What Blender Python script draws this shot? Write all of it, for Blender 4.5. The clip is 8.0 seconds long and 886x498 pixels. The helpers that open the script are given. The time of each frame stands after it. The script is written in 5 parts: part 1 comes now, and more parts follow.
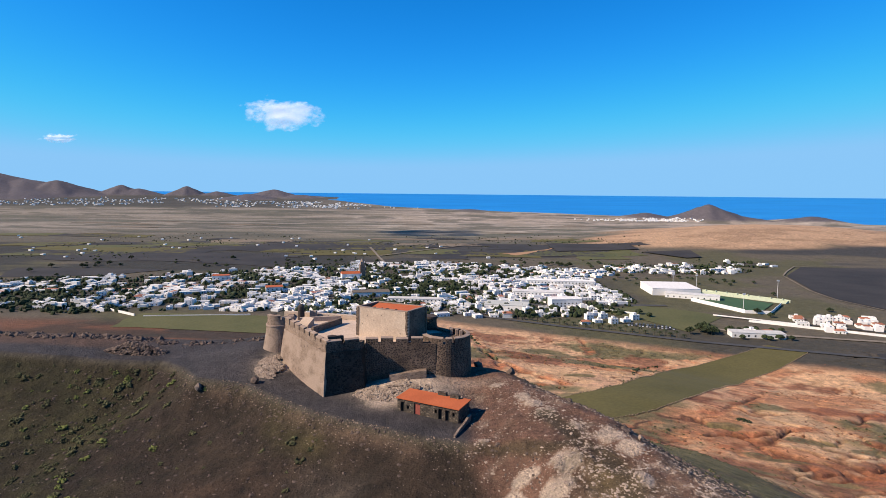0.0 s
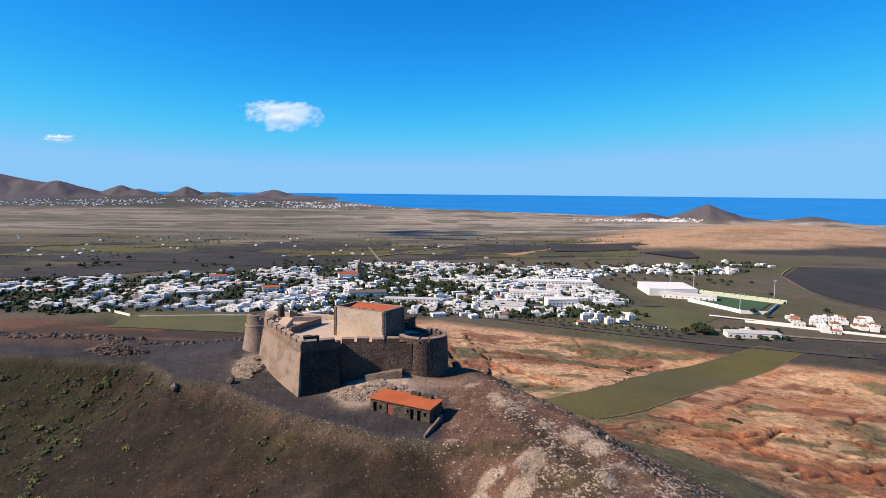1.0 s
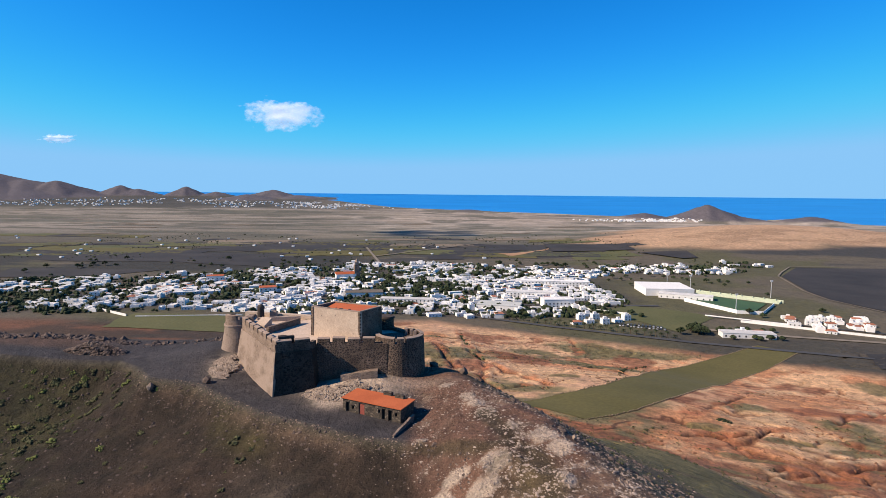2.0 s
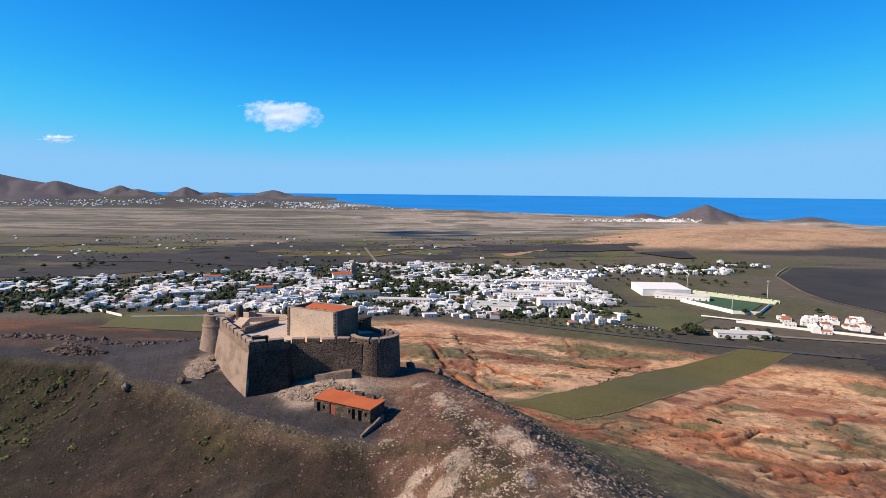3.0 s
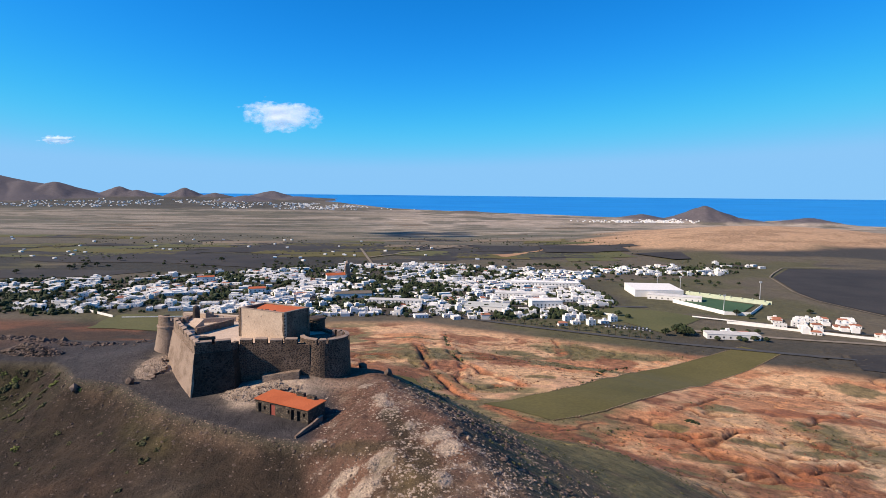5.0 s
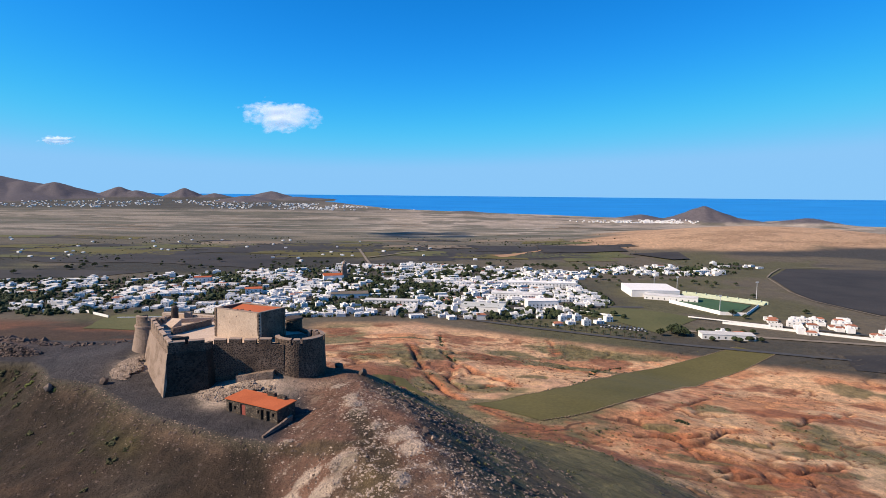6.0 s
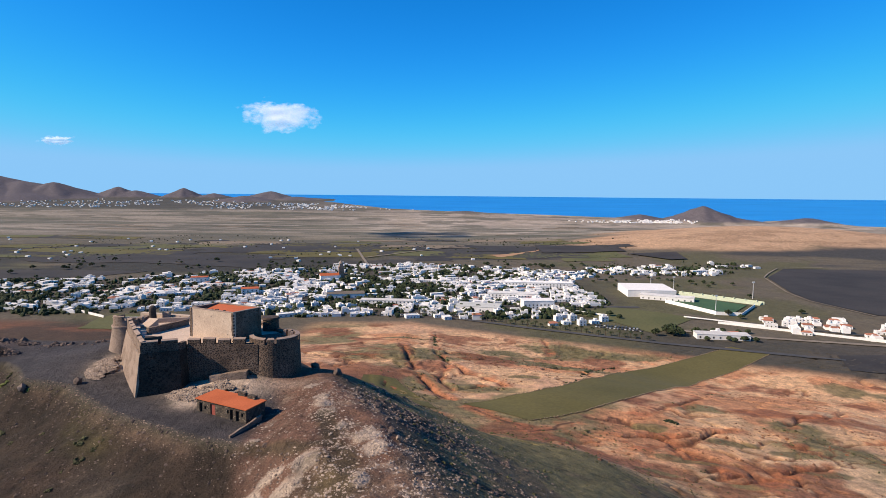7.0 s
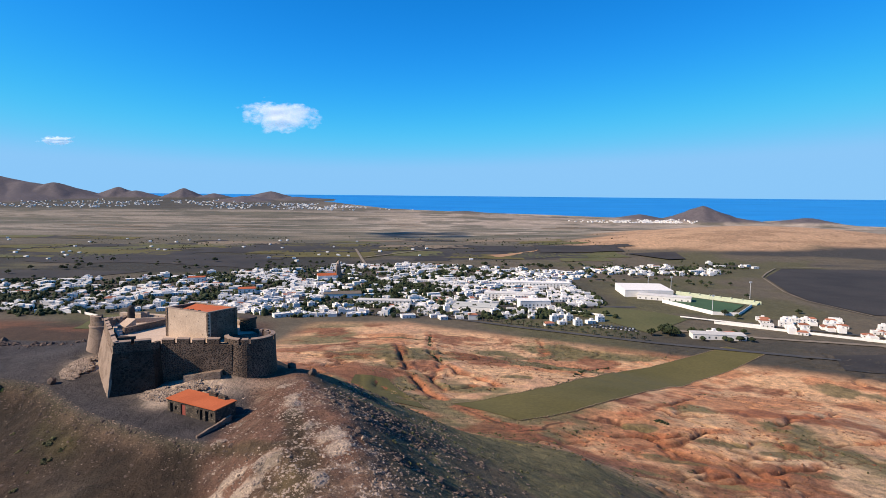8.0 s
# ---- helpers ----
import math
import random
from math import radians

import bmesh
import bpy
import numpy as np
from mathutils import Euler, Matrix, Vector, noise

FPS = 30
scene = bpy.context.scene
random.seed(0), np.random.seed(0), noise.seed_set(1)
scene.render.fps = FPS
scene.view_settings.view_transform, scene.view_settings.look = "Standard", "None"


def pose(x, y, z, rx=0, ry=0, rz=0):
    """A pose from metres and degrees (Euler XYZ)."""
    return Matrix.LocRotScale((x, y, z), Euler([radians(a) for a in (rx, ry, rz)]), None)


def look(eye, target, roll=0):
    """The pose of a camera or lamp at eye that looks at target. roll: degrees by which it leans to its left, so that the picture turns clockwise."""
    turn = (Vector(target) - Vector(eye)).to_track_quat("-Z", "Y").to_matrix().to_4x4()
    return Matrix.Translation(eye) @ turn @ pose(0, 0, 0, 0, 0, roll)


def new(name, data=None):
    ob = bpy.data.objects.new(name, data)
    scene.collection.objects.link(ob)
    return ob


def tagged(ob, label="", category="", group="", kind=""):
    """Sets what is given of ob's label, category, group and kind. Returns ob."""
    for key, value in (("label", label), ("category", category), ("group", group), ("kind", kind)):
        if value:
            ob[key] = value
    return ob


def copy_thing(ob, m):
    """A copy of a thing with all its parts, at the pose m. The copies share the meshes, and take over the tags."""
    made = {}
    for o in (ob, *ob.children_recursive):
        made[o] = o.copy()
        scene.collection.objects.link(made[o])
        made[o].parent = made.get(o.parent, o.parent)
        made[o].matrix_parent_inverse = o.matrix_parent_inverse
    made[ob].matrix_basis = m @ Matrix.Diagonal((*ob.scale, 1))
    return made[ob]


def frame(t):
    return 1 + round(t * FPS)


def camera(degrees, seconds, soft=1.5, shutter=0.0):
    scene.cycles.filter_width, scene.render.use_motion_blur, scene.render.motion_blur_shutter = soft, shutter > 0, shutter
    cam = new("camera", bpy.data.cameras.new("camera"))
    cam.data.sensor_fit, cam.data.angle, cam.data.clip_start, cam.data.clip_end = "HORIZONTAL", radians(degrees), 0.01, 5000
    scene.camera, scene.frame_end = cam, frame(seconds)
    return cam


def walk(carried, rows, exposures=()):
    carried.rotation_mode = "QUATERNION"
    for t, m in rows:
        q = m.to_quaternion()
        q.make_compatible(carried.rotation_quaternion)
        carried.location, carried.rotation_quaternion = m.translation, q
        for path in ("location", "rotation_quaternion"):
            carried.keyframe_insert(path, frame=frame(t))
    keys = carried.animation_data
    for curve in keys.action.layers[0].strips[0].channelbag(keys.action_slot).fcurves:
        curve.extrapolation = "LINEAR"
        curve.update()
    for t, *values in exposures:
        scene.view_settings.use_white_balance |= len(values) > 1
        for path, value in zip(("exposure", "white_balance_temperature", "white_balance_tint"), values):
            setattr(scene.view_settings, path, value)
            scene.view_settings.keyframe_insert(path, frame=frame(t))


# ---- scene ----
cam = camera(74.5, 8.0, soft=0.8)
PATH = [
    (0, (-0.278, 0.27, 33.555), (-0.275, 2.261, 33.367), 0.57),
    (0.5, (1.821, 0.25, 33.562), (1.823, 2.241, 33.374), 0.57),
    (1, (3.923, 0.25, 33.565), (3.925, 2.241, 33.378), 0.57),
    (1.5, (6.01, 0.22, 33.575), (6.012, 2.211, 33.388), 0.57),
    (3, (12.66, -0.04, 33.705), (12.661, 1.952, 33.519), 0.57),
    (3.5, (14.909, -0.074, 33.743), (14.911, 1.917, 33.557), 0.57),
    (4, (17.195, -0.11, 33.777), (17.196, 1.881, 33.592), 0.57),
    (4.5, (19.47, -0.165, 33.815), (19.471, 1.826, 33.631), 0.57),
    (6, (26.327, -0.34, 33.855), (26.327, 1.651, 33.673), 0.56),
    (6.5, (28.591, -0.298, 33.849), (28.591, 1.693, 33.667), 0.55),
    (7, (30.846, -0.213, 33.828), (30.846, 1.779, 33.646), 0.55),
    (7.5, (33.119, -0.115, 33.805), (33.118, 1.877, 33.623), 0.54),
    (8, (35.349, 0.05, 33.795), (35.347, 2.042, 33.613), 0.53),
]
walk(cam, [(t, look(eye, target, roll)) for t, eye, target, roll in PATH])

# ---- sky and sun ----
SUN_ELEV, SUN_SIDE = 36.0, 14.0        # the sun stands off to the left, a little behind the eye
to_sun = Vector((-math.cos(radians(SUN_ELEV)) * math.cos(radians(SUN_SIDE)), -math.cos(radians(SUN_ELEV)) * math.sin(radians(SUN_SIDE)), math.sin(radians(SUN_ELEV))))
world = bpy.data.worlds.new("sky")
scene.world = world
world.use_nodes = True
nt = world.node_tree
sky = nt.nodes.new("ShaderNodeTexSky")
sky.sky_type, sky.sun_disc = "NISHITA", False
sky.sun_elevation, sky.sun_rotation = radians(SUN_ELEV), math.atan2(to_sun.x, to_sun.y)
sky.altitude, sky.air_density, sky.dust_density, sky.ozone_density = 300, 0.5, 0.0, 2.0
# a clear, dry sky: deep blue overhead, levelling off to pale blue along the horizon
split, join = nt.nodes.new("ShaderNodeSeparateColor"), nt.nodes.new("ShaderNodeCombineColor")
nt.links.new(sky.outputs[0], split.inputs[0])
for k, (power, gain, most) in enumerate(((2.4, 0.12, 2.0), (1.1, 1.2, 4.4), (1.0, 2.05, 7.2))):
    p, g, cap = nt.nodes.new("ShaderNodeMath"), nt.nodes.new("ShaderNodeMath"), nt.nodes.new("ShaderNodeMath")
    cap.operation, cap.inputs[1].default_value, cap.inputs[2].default_value = "SMOOTH_MIN", most, most * 0.45
    p.operation, p.inputs[1].default_value = "POWER", power
    g.operation, g.inputs[1].default_value = "MULTIPLY", gain
    nt.links.new(split.outputs[k], p.inputs[0])
    nt.links.new(p.outputs[0], g.inputs[0])
    nt.links.new(g.outputs[0], cap.inputs[0])
    nt.links.new(cap.outputs[0], join.inputs[k])
nt.links.new(join.outputs[0], nt.nodes["Background"].inputs["Color"])
nt.nodes["Background"].inputs["Strength"].default_value = 0.087
sun = new("sun", bpy.data.lights.new("sun", "SUN"))
sun.data.energy, sun.data.angle, sun.data.color = 5.0, radians(0.53), (1.0, 0.82, 0.63)
sun.matrix_world = look(to_sun * 100, (0, 0, 0))
scene.view_settings.exposure = 0.58


# ---- the lie of the land ----
def _hash(ix, iy, seed):
    h = (ix * 374761393 + iy * 668265263 + seed * 974711) & 0xFFFFFFFF
    h = ((h ^ (h >> 13)) * 1274126177) & 0xFFFFFFFF
    return ((h ^ (h >> 16)) & 0xFFFF) / 65535.0


def vnoise(x, y, size, seed=0):
    """Smooth value noise from 0 to 1 at a feature size in metres."""
    u, v = np.asarray(x, float) / size, np.asarray(y, float) / size
    iu, iv = np.floor(u).astype(np.int64), np.floor(v).astype(np.int64)
    fu, fv = u - iu, v - iv
    fu, fv = fu * fu * (3 - 2 * fu), fv * fv * (3 - 2 * fv)
    a, b = _hash(iu, iv, seed), _hash(iu + 1, iv, seed)
    c, d = _hash(iu, iv + 1, seed), _hash(iu + 1, iv + 1, seed)
    return (a * (1 - fu) + b * fu) * (1 - fv) + (c * (1 - fu) + d * fu) * fv


def fbm(x, y, size, octaves=4, seed=0):
    total, amp, norm = 0.0, 1.0, 0.0
    for k in range(octaves):
        total = total + amp * vnoise(x + 31.7 * k, y - 17.3 * k, size / 2.03 ** k, seed + k)
        norm, amp = norm + amp, amp * 0.5
    return total / norm


def sstep(a, b, v):
    s = np.clip((v - a) / (b - a), 0, 1)
    return s * s * (3 - 2 * s)


def smax(a, b, k):
    h = np.clip(0.5 + 0.5 * (a - b) / k, 0, 1)
    return b * (1 - h) + a * h + k * h * (1 - h)


def line_side(x, y, line):
    """Signed distance to a polyline: positive on its right-hand side."""
    best, sign = np.full(np.shape(x), 1e9), np.ones(np.shape(x))
    for (ax, ay), (bx, by) in zip(line, line[1:]):
        dx, dy = bx - ax, by - ay
        s = np.clip(((x - ax) * dx + (y - ay) * dy) / (dx * dx + dy * dy), 0, 1)
        px, py = x - ax - s * dx, y - ay - s * dy
        d = np.hypot(px, py)
        side = np.where(dx * (y - ay) - dy * (x - ax) > 0, -1.0, 1.0)
        sign = np.where(d < best, side, sign)
        best = np.minimum(d, best)
    return best * sign


# the rim of the old crater: its outer brow and the terrace's inner edge, left to right
BROW = [(-400, 150), (-100, 126), (-70, 128), (-45, 129), (-36, 138), (-15, 128), (6, 105), (21, 76), (29, 55), (34, 20), (24, -60)]
EDGE = [(-400, 122), (-87, 112.5), (-66, 112), (-55, 112.5), (-49, 107.5), (-43.5, 101), (-33.5, 98), (-26, 92), (-19.3, 86.6), (-11.8, 82.5), (-3, 78), (2.5, 76.5), (8, 75), (15, 70), (21, 60), (25, 20), (16, -60)]
SHORE = [(-5200, 4480), (-1500, 4450), (-1110, 4330), (-718, 4026), (-285, 3507), (210, 3280), (660, 3144), (1300, 2880), (2045, 2690), (5000, 2500)]
PLAIN = -88.0


def sea_level(y):
    return PLAIN - 3 + 0.0536 * np.maximum(y - 2690, -400)


# washed-out gullies of the badland, each a line on the ground
GULLIES = [
    [(62, 203), (70, 210), (76, 217), (83, 224)],
    [(115, 246), (121, 250), (137, 266), (159, 288), (186, 328)],
    [(98, 213), (114, 217), (122, 220), (135, 226), (155, 235)],
    [(117, 185), (123, 188), (128, 185), (135, 185), (146, 189)],
    [(134, 176), (139, 182), (156, 197), (162, 198), (174, 204)],
    [(24, 506), (25, 449), (27, 379), (33, 353), (39, 340), (46, 320), (56, 314), (64, 292)],
    [(3, 394), (10, 360), (16, 310)],
    [(34, 345), (31, 321), (31, 300), (36, 278), (50, 290)],
    [(119, 512), (115, 457), (114, 434)],
    [(20, 300), (28, 270), (44, 240), (60, 214)],
    [(185, 250), (200, 268), (222, 280), (250, 300)],
    [(170, 220), (196, 232), (228, 244)],
]
# pale crags on the knoll: centre, reach, height
CRAGS = [(9.0, 94.6, 1.6, 1.2, 0.5), (12.4, 87.2, 1.5, 2.0, 0.8), (13.6, 83.6, 1.7, 2.0, 0.9), (14.4, 79.4, 1.6, 1.8, 0.7), (17.5, 74.8, 0.9, 1.6, 0.6),
         (21.3, 71.6, 1.9, 2.2, 0.5), (23.0, 68.6, 1.8, 2.4, 0.6), (5.6, 75.8, 0.9, 0.7, 0.5), (14.8, 66.8, 2.2, 2.4, 1.6), (13.2, 63.6, 2.4, 2.0, 1.2),
         (10.0, 67.8, 1.7, 1.5, 0.9), (8.4, 65.4, 1.6, 1.6, 0.8), (21.8, 61.0, 1.2, 1.8, 0.5)]


def gully_gap(x, y):
    """Distance to the nearest gully, its line broken up by noise."""
    best = np.full(np.shape(x), 1e3)
    here = (x > -30) & (x < 290) & (y > 150) & (y < 540)
    if not np.any(here):
        return best
    hx, hy = x[here], y[here]
    wx = hx + 5.0 * (fbm(hx, hy, 9, 3, 66) - 0.5)
    wy = hy + 9.0 * (fbm(hx, hy, 11, 3, 67) - 0.5)
    gap = np.full(np.shape(wx), 1e3)
    for pts in GULLIES:
        gap = np.minimum(gap, np.abs(line_side(wx, wy, pts)))
    best[here] = gap
    return best


def crag_field(x, y):
    """0 to 1 where bare pale rock breaks through the knoll, ragged at its rim."""
    q = np.zeros(np.shape(x))
    for cx, cy, rx, ry, h in CRAGS:
        q = np.maximum(q, bump(x, y, cx, cy, rx, ry))
    return q


def bump(x, y, cx, cy, rx, ry, power=1.0):
    r2 = ((x - cx) / rx) ** 2 + ((y - cy) / ry) ** 2
    return np.exp(-r2 ** power)


def cone(x, y, cx, cy, r):
    """A worn volcanic cone, 1 at its top, 0 at its foot."""
    dx, dy = x - cx, y - cy
    q = np.hypot(dx, dy) / r
    rib = 0.08 * np.sin(np.arctan2(dy, dx) * 7 + cx) + 0.25 * (fbm(x, y, r * 0.45, 3, 5) - 0.5)
    q = np.sqrt((q * (1 + rib)) ** 2 + 0.012) - 0.06
    return np.clip(1 - q, 0, 1) ** 1.3


def ground_height(x, y):
    x, y = np.asarray(x, float), np.asarray(y, float)
    out = -line_side(x, y, BROW)          # positive beyond the brow
    inn = line_side(x, y, EDGE)           # positive below the terrace's edge
    top = 0.3 + 1.6 * sstep(-55, -90, x) + 2.4 * bump(x, y, -36, 114, 10, 12) + 2.4 * bump(x, y, -3, 102, 10, 8)
    knoll = sstep(1.0, 11.0, x + 0.30 * (y - 78)) * sstep(3, 14, x)
    top = top + 2.5 * knoll + 1.0 * bump(x, y, 21, 79, 7, 8)
    od = np.maximum(out, 0)
    outer = (0.6 - 0.1 * sstep(35, 75, x)) * (np.sqrt(od * od + 9) - 3)
    idp = np.maximum(inn, 0)
    amp = 6.2 + 2.6 * sstep(-18, -50, x)
    inner = amp * (1 - np.exp(-idp / 11)) + 0.09 * idp
    inner = inner * (1 - 0.25 * sstep(2, 14, x))
    rough = 1.0 * (fbm(x, y, 14, 4, 2) - 0.5) * sstep(0, 12, od + idp)
    hill = top - outer - inner + rough
    slope = -28 - 0.078 * y - 0.11 * np.maximum(x, -0.4 * x) - 18 * sstep(250, 520, y) - 8 * bump(x, y, 30, 280, 50, 60)
    slope = slope + 5.0 * (fbm(x, y, 70, 4, 9) - 0.5) * sstep(120, 200, y)
    low = smax(slope, PLAIN + 0 * x, 6)
    # the tan hill on the plain, and a slow roll of the fields
    low = low + 44 * bump(x, y, 960, 1650, 420, 330) + 16 * bump(x, y, 620, 1420, 260, 200)
    low = low + 5 * (fbm(x, y, 420, 3, 21) - 0.5) * sstep(900, 1500, y)
    far = sstep(2400, 2690, y)
    inland = line_side(x, y, SHORE)
    coast = sea_level(y) + 6 * sstep(-25, 60, inland) * (0.6 + 0.8 * fbm(x, y, 250, 3, 4)) - 6 * sstep(30, -40, inland)
    low = low * (1 - far) + coast * far
    coast = np.where(y > 2300, coast, low)
    # cones
    if np.max(y) < 2300:
        return smax(hill, low, 5.0)
    for cx, cy, r, h in ((-3270, 4150, 720, 186), (-2960, 4150, 560, 122), (-2735, 4150, 330, 118), (-2404, 4380, 190, 78), (-2275, 4380, 210, 50),
                         (-1915, 4380, 165, 72), (-1690, 4380, 150, 34), (-1330, 4000, 240, 38), (-1245, 4330, 250, 56), (-980, 4250, 300, 26),
                         (1300, 2850, 200, 80), (1420, 2850, 190, 30), (1010, 2900, 140, 26), (1760, 2780, 200, 36), (150, 3200, 140, 10)):
        low = np.maximum(low, coast + h * cone(x, y, cx, cy, r))
    return smax(hill, low, 5.0)


# ---- helpers of this scene ----
def mesh_of(bm, name):
    me = bpy.data.meshes.new(name)
    bm.to_mesh(me)
    bm.free()
    return me


def part(name, bm, material, parent, label="", kind=""):
    ob = new(name, mesh_of(bm, name))
    ob.data.materials.append(material)
    ob.parent = parent
    return tagged(ob, label, kind=kind)


def thing(name, m, label, category, group="", kind=""):
    ob = new(name)
    ob.empty_display_size = 0.5
    ob.matrix_basis = m
    return tagged(ob, label, category, group, kind)


def array_mesh(name, verts, faces, material, smooth=False):
    me = bpy.data.meshes.new(name)
    me.from_pydata([tuple(v) for v in verts], [], faces)
    if smooth:
        me.polygons.foreach_set("use_smooth", [True] * len(me.polygons))
    me.update()
    me.materials.append(material)
    return new(name, me)


def box(bm, x0, y0, z0, x1, y1, z1, m=None):
    made = bmesh.ops.create_cube(bm, size=1.0)["verts"]
    for v in made:
        v.co = Vector((x0 + (v.co.x + 0.5) * (x1 - x0), y0 + (v.co.y + 0.5) * (y1 - y0), z0 + (v.co.z + 0.5) * (z1 - z0)))
        if m is not None:
            v.co = m @ v.co
    return made


def prism(bm, foot, head):
    """A closed solid between two rings of points with equal counts."""
    a, b = [bm.verts.new(p) for p in foot], [bm.verts.new(p) for p in head]
    n = len(a)
    for i in range(n):
        bm.faces.new((a[i], a[(i + 1) % n], b[(i + 1) % n], b[i]))
    bm.faces.new(list(reversed(a)))
    bm.faces.new(b)
    bmesh.ops.recalc_face_normals(bm, faces=bm.faces[:])


def gz(x, y):
    return float(ground_height(x, y))


# ---- materials ----
def nodes_of(name, rough=0.9):
    m = bpy.data.materials.new(name)
    m.use_nodes = True
    t = m.node_tree
    b = t.nodes["Principled BSDF"]
    b.inputs["Roughness"].default_value = rough
    b.inputs["Specular IOR Level"].default_value = 0.25
    return m, t, b


def noise_node(t, scale, detail=5, rough=0.6, coord="Object", stretch=None):
    c = t.nodes.new("ShaderNodeTexCoord")
    n = t.nodes.new("ShaderNodeTexNoise")
    n.inputs["Scale"].default_value, n.inputs["Detail"].default_value, n.inputs["Roughness"].default_value = scale, detail, rough
    out = c.outputs[coord]
    if stretch:
        mp = t.nodes.new("ShaderNodeMapping")
        mp.inputs["Scale"].default_value = stretch
        t.links.new(out, mp.inputs["Vector"])
        out = mp.outputs[0]
    t.links.new(out, n.inputs["Vector"])
    return n


def ramp(t, src, stops):
    r = t.nodes.new("ShaderNodeValToRGB")
    e = r.color_ramp.elements
    while len(e) < len(stops):
        e.new(0.5)
    for k, (p, c) in enumerate(stops):
        e[k].position, e[k].color = p, (*c, 1) if len(c) == 3 else c
    t.links.new(src, r.inputs[0])
    return r


def mix(t, a, b, fac, mode="MIX"):
    n = t.nodes.new("ShaderNodeMix")
    n.data_type, n.blend_type = "RGBA", mode
    for sock, v in ((0, fac), (6, a), (7, b)):
        if hasattr(v, "links"):
            t.links.new(v, n.inputs[sock])
        elif sock == 0:
            n.inputs[0].default_value = v
        else:
            n.inputs[sock].default_value = (*v, 1)
    return n.outputs[2]


def add_bump(t, b, src, strength, dist):
    n = t.nodes.new("ShaderNodeBump")
    n.inputs["Strength"].default_value, n.inputs["Distance"].default_value = strength, dist
    t.links.new(src, n.inputs["Height"])
    t.links.new(n.outputs[0], b.inputs["Normal"])


def plain_mat(name, a, b2, scale=1.0, rough=0.9, fine=None, bumpy=0.3, dist=0.05, per_object=0.0):
    """Two tones on a broad and a fine noise, with relief."""
    m, t, b = nodes_of(name, rough)
    n1 = noise_node(t, scale)
    n2 = noise_node(t, fine or scale * 9, 3)
    c = ramp(t, n1.outputs[0], ((0.32, a), (0.68, b2))).outputs[0]
    g = ramp(t, n2.outputs[0], ((0.25, (0.72,) * 3), (0.75, (1.2,) * 3))).outputs[0]
    c = mix(t, c, g, 0.8, "MULTIPLY")
    if per_object:
        o = t.nodes.new("ShaderNodeObjectInfo")
        v = ramp(t, o.outputs["Random"], ((0, (1 - per_object,) * 3), (1, (1 + per_object * 0.4,) * 3))).outputs[0]
        c = mix(t, c, v, 1.0, "MULTIPLY")
    t.links.new(c, b.inputs["Base Color"])
    add_bump(t, b, n2.outputs[0], bumpy, dist)
    return m


def masonry(name, stones, mortar, size, mortar_width=0.12, plaster=None, plaster_cut=0.5):
    """Rubble stonework: cells of stone set in lighter mortar, partly rendered over."""
    m, t, b = nodes_of(name, 0.92)
    c = t.nodes.new("ShaderNodeTexCoord")
    mp = t.nodes.new("ShaderNodeMapping")
    mp.inputs["Scale"].default_value = (1 / size, 1 / size, 1.45 / size)
    wob = noise_node(t, 1.3 / size, 2)
    add = t.nodes.new("ShaderNodeMixRGB")
    add.blend_type, add.inputs[0].default_value = "ADD", 0.12 * size
    t.links.new(c.outputs["Object"], add.inputs[1])
    t.links.new(wob.outputs["Color"], add.inputs[2])
    t.links.new(add.outputs[0], mp.inputs["Vector"])
    edge = t.nodes.new("ShaderNodeTexVoronoi")
    edge.feature = "DISTANCE_TO_EDGE"
    cell = t.nodes.new("ShaderNodeTexVoronoi")
    for v in (edge, cell):
        v.inputs["Scale"].default_value = 1.0
        v.inputs["Randomness"].default_value = 0.85
        t.links.new(mp.outputs[0], v.inputs["Vector"])
    sep = t.nodes.new("ShaderNodeSeparateColor")
    t.links.new(cell.outputs["Color"], sep.inputs[0])
    sc = ramp(t, sep.outputs[0], tuple((k / max(1, len(stones) - 1), s) for k, s in enumerate(stones))).outputs[0]
    joint = ramp(t, edge.outputs["Distance"], ((mortar_width * 0.45, (0, 0, 0)), (mortar_width, (1, 1, 1)))).outputs[0]
    patch = noise_node(t, 0.35, 5)
    mc = mix(t, mortar, (mortar[0] * 0.55, mortar[1] * 0.53, mortar[2] * 0.5), ramp(t, patch.outputs[0], ((0.35, (0, 0, 0)), (0.65, (1, 1, 1)))).outputs[0])
    col = mix(t, mc, sc, joint)
    if plaster:
        pn = noise_node(t, 0.22, 6, 0.65, stretch=(1, 1, 1.6))
        pm = ramp(t, pn.outputs[0], ((plaster_cut - 0.06, (0, 0, 0)), (plaster_cut + 0.06, (1, 1, 1)))).outputs[0]
        col = mix(t, col, plaster, pm)
    fine = noise_node(t, 7.0, 4)
    g = ramp(t, fine.outputs[0], ((0.25, (0.7,) * 3), (0.75, (1.2,) * 3))).outputs[0]
    col = mix(t, col, g, 0.8, "MULTIPLY")
    t.links.new(col, b.inputs["Base Color"])
    add_bump(t, b, joint, 0.6, 0.06)
    return m


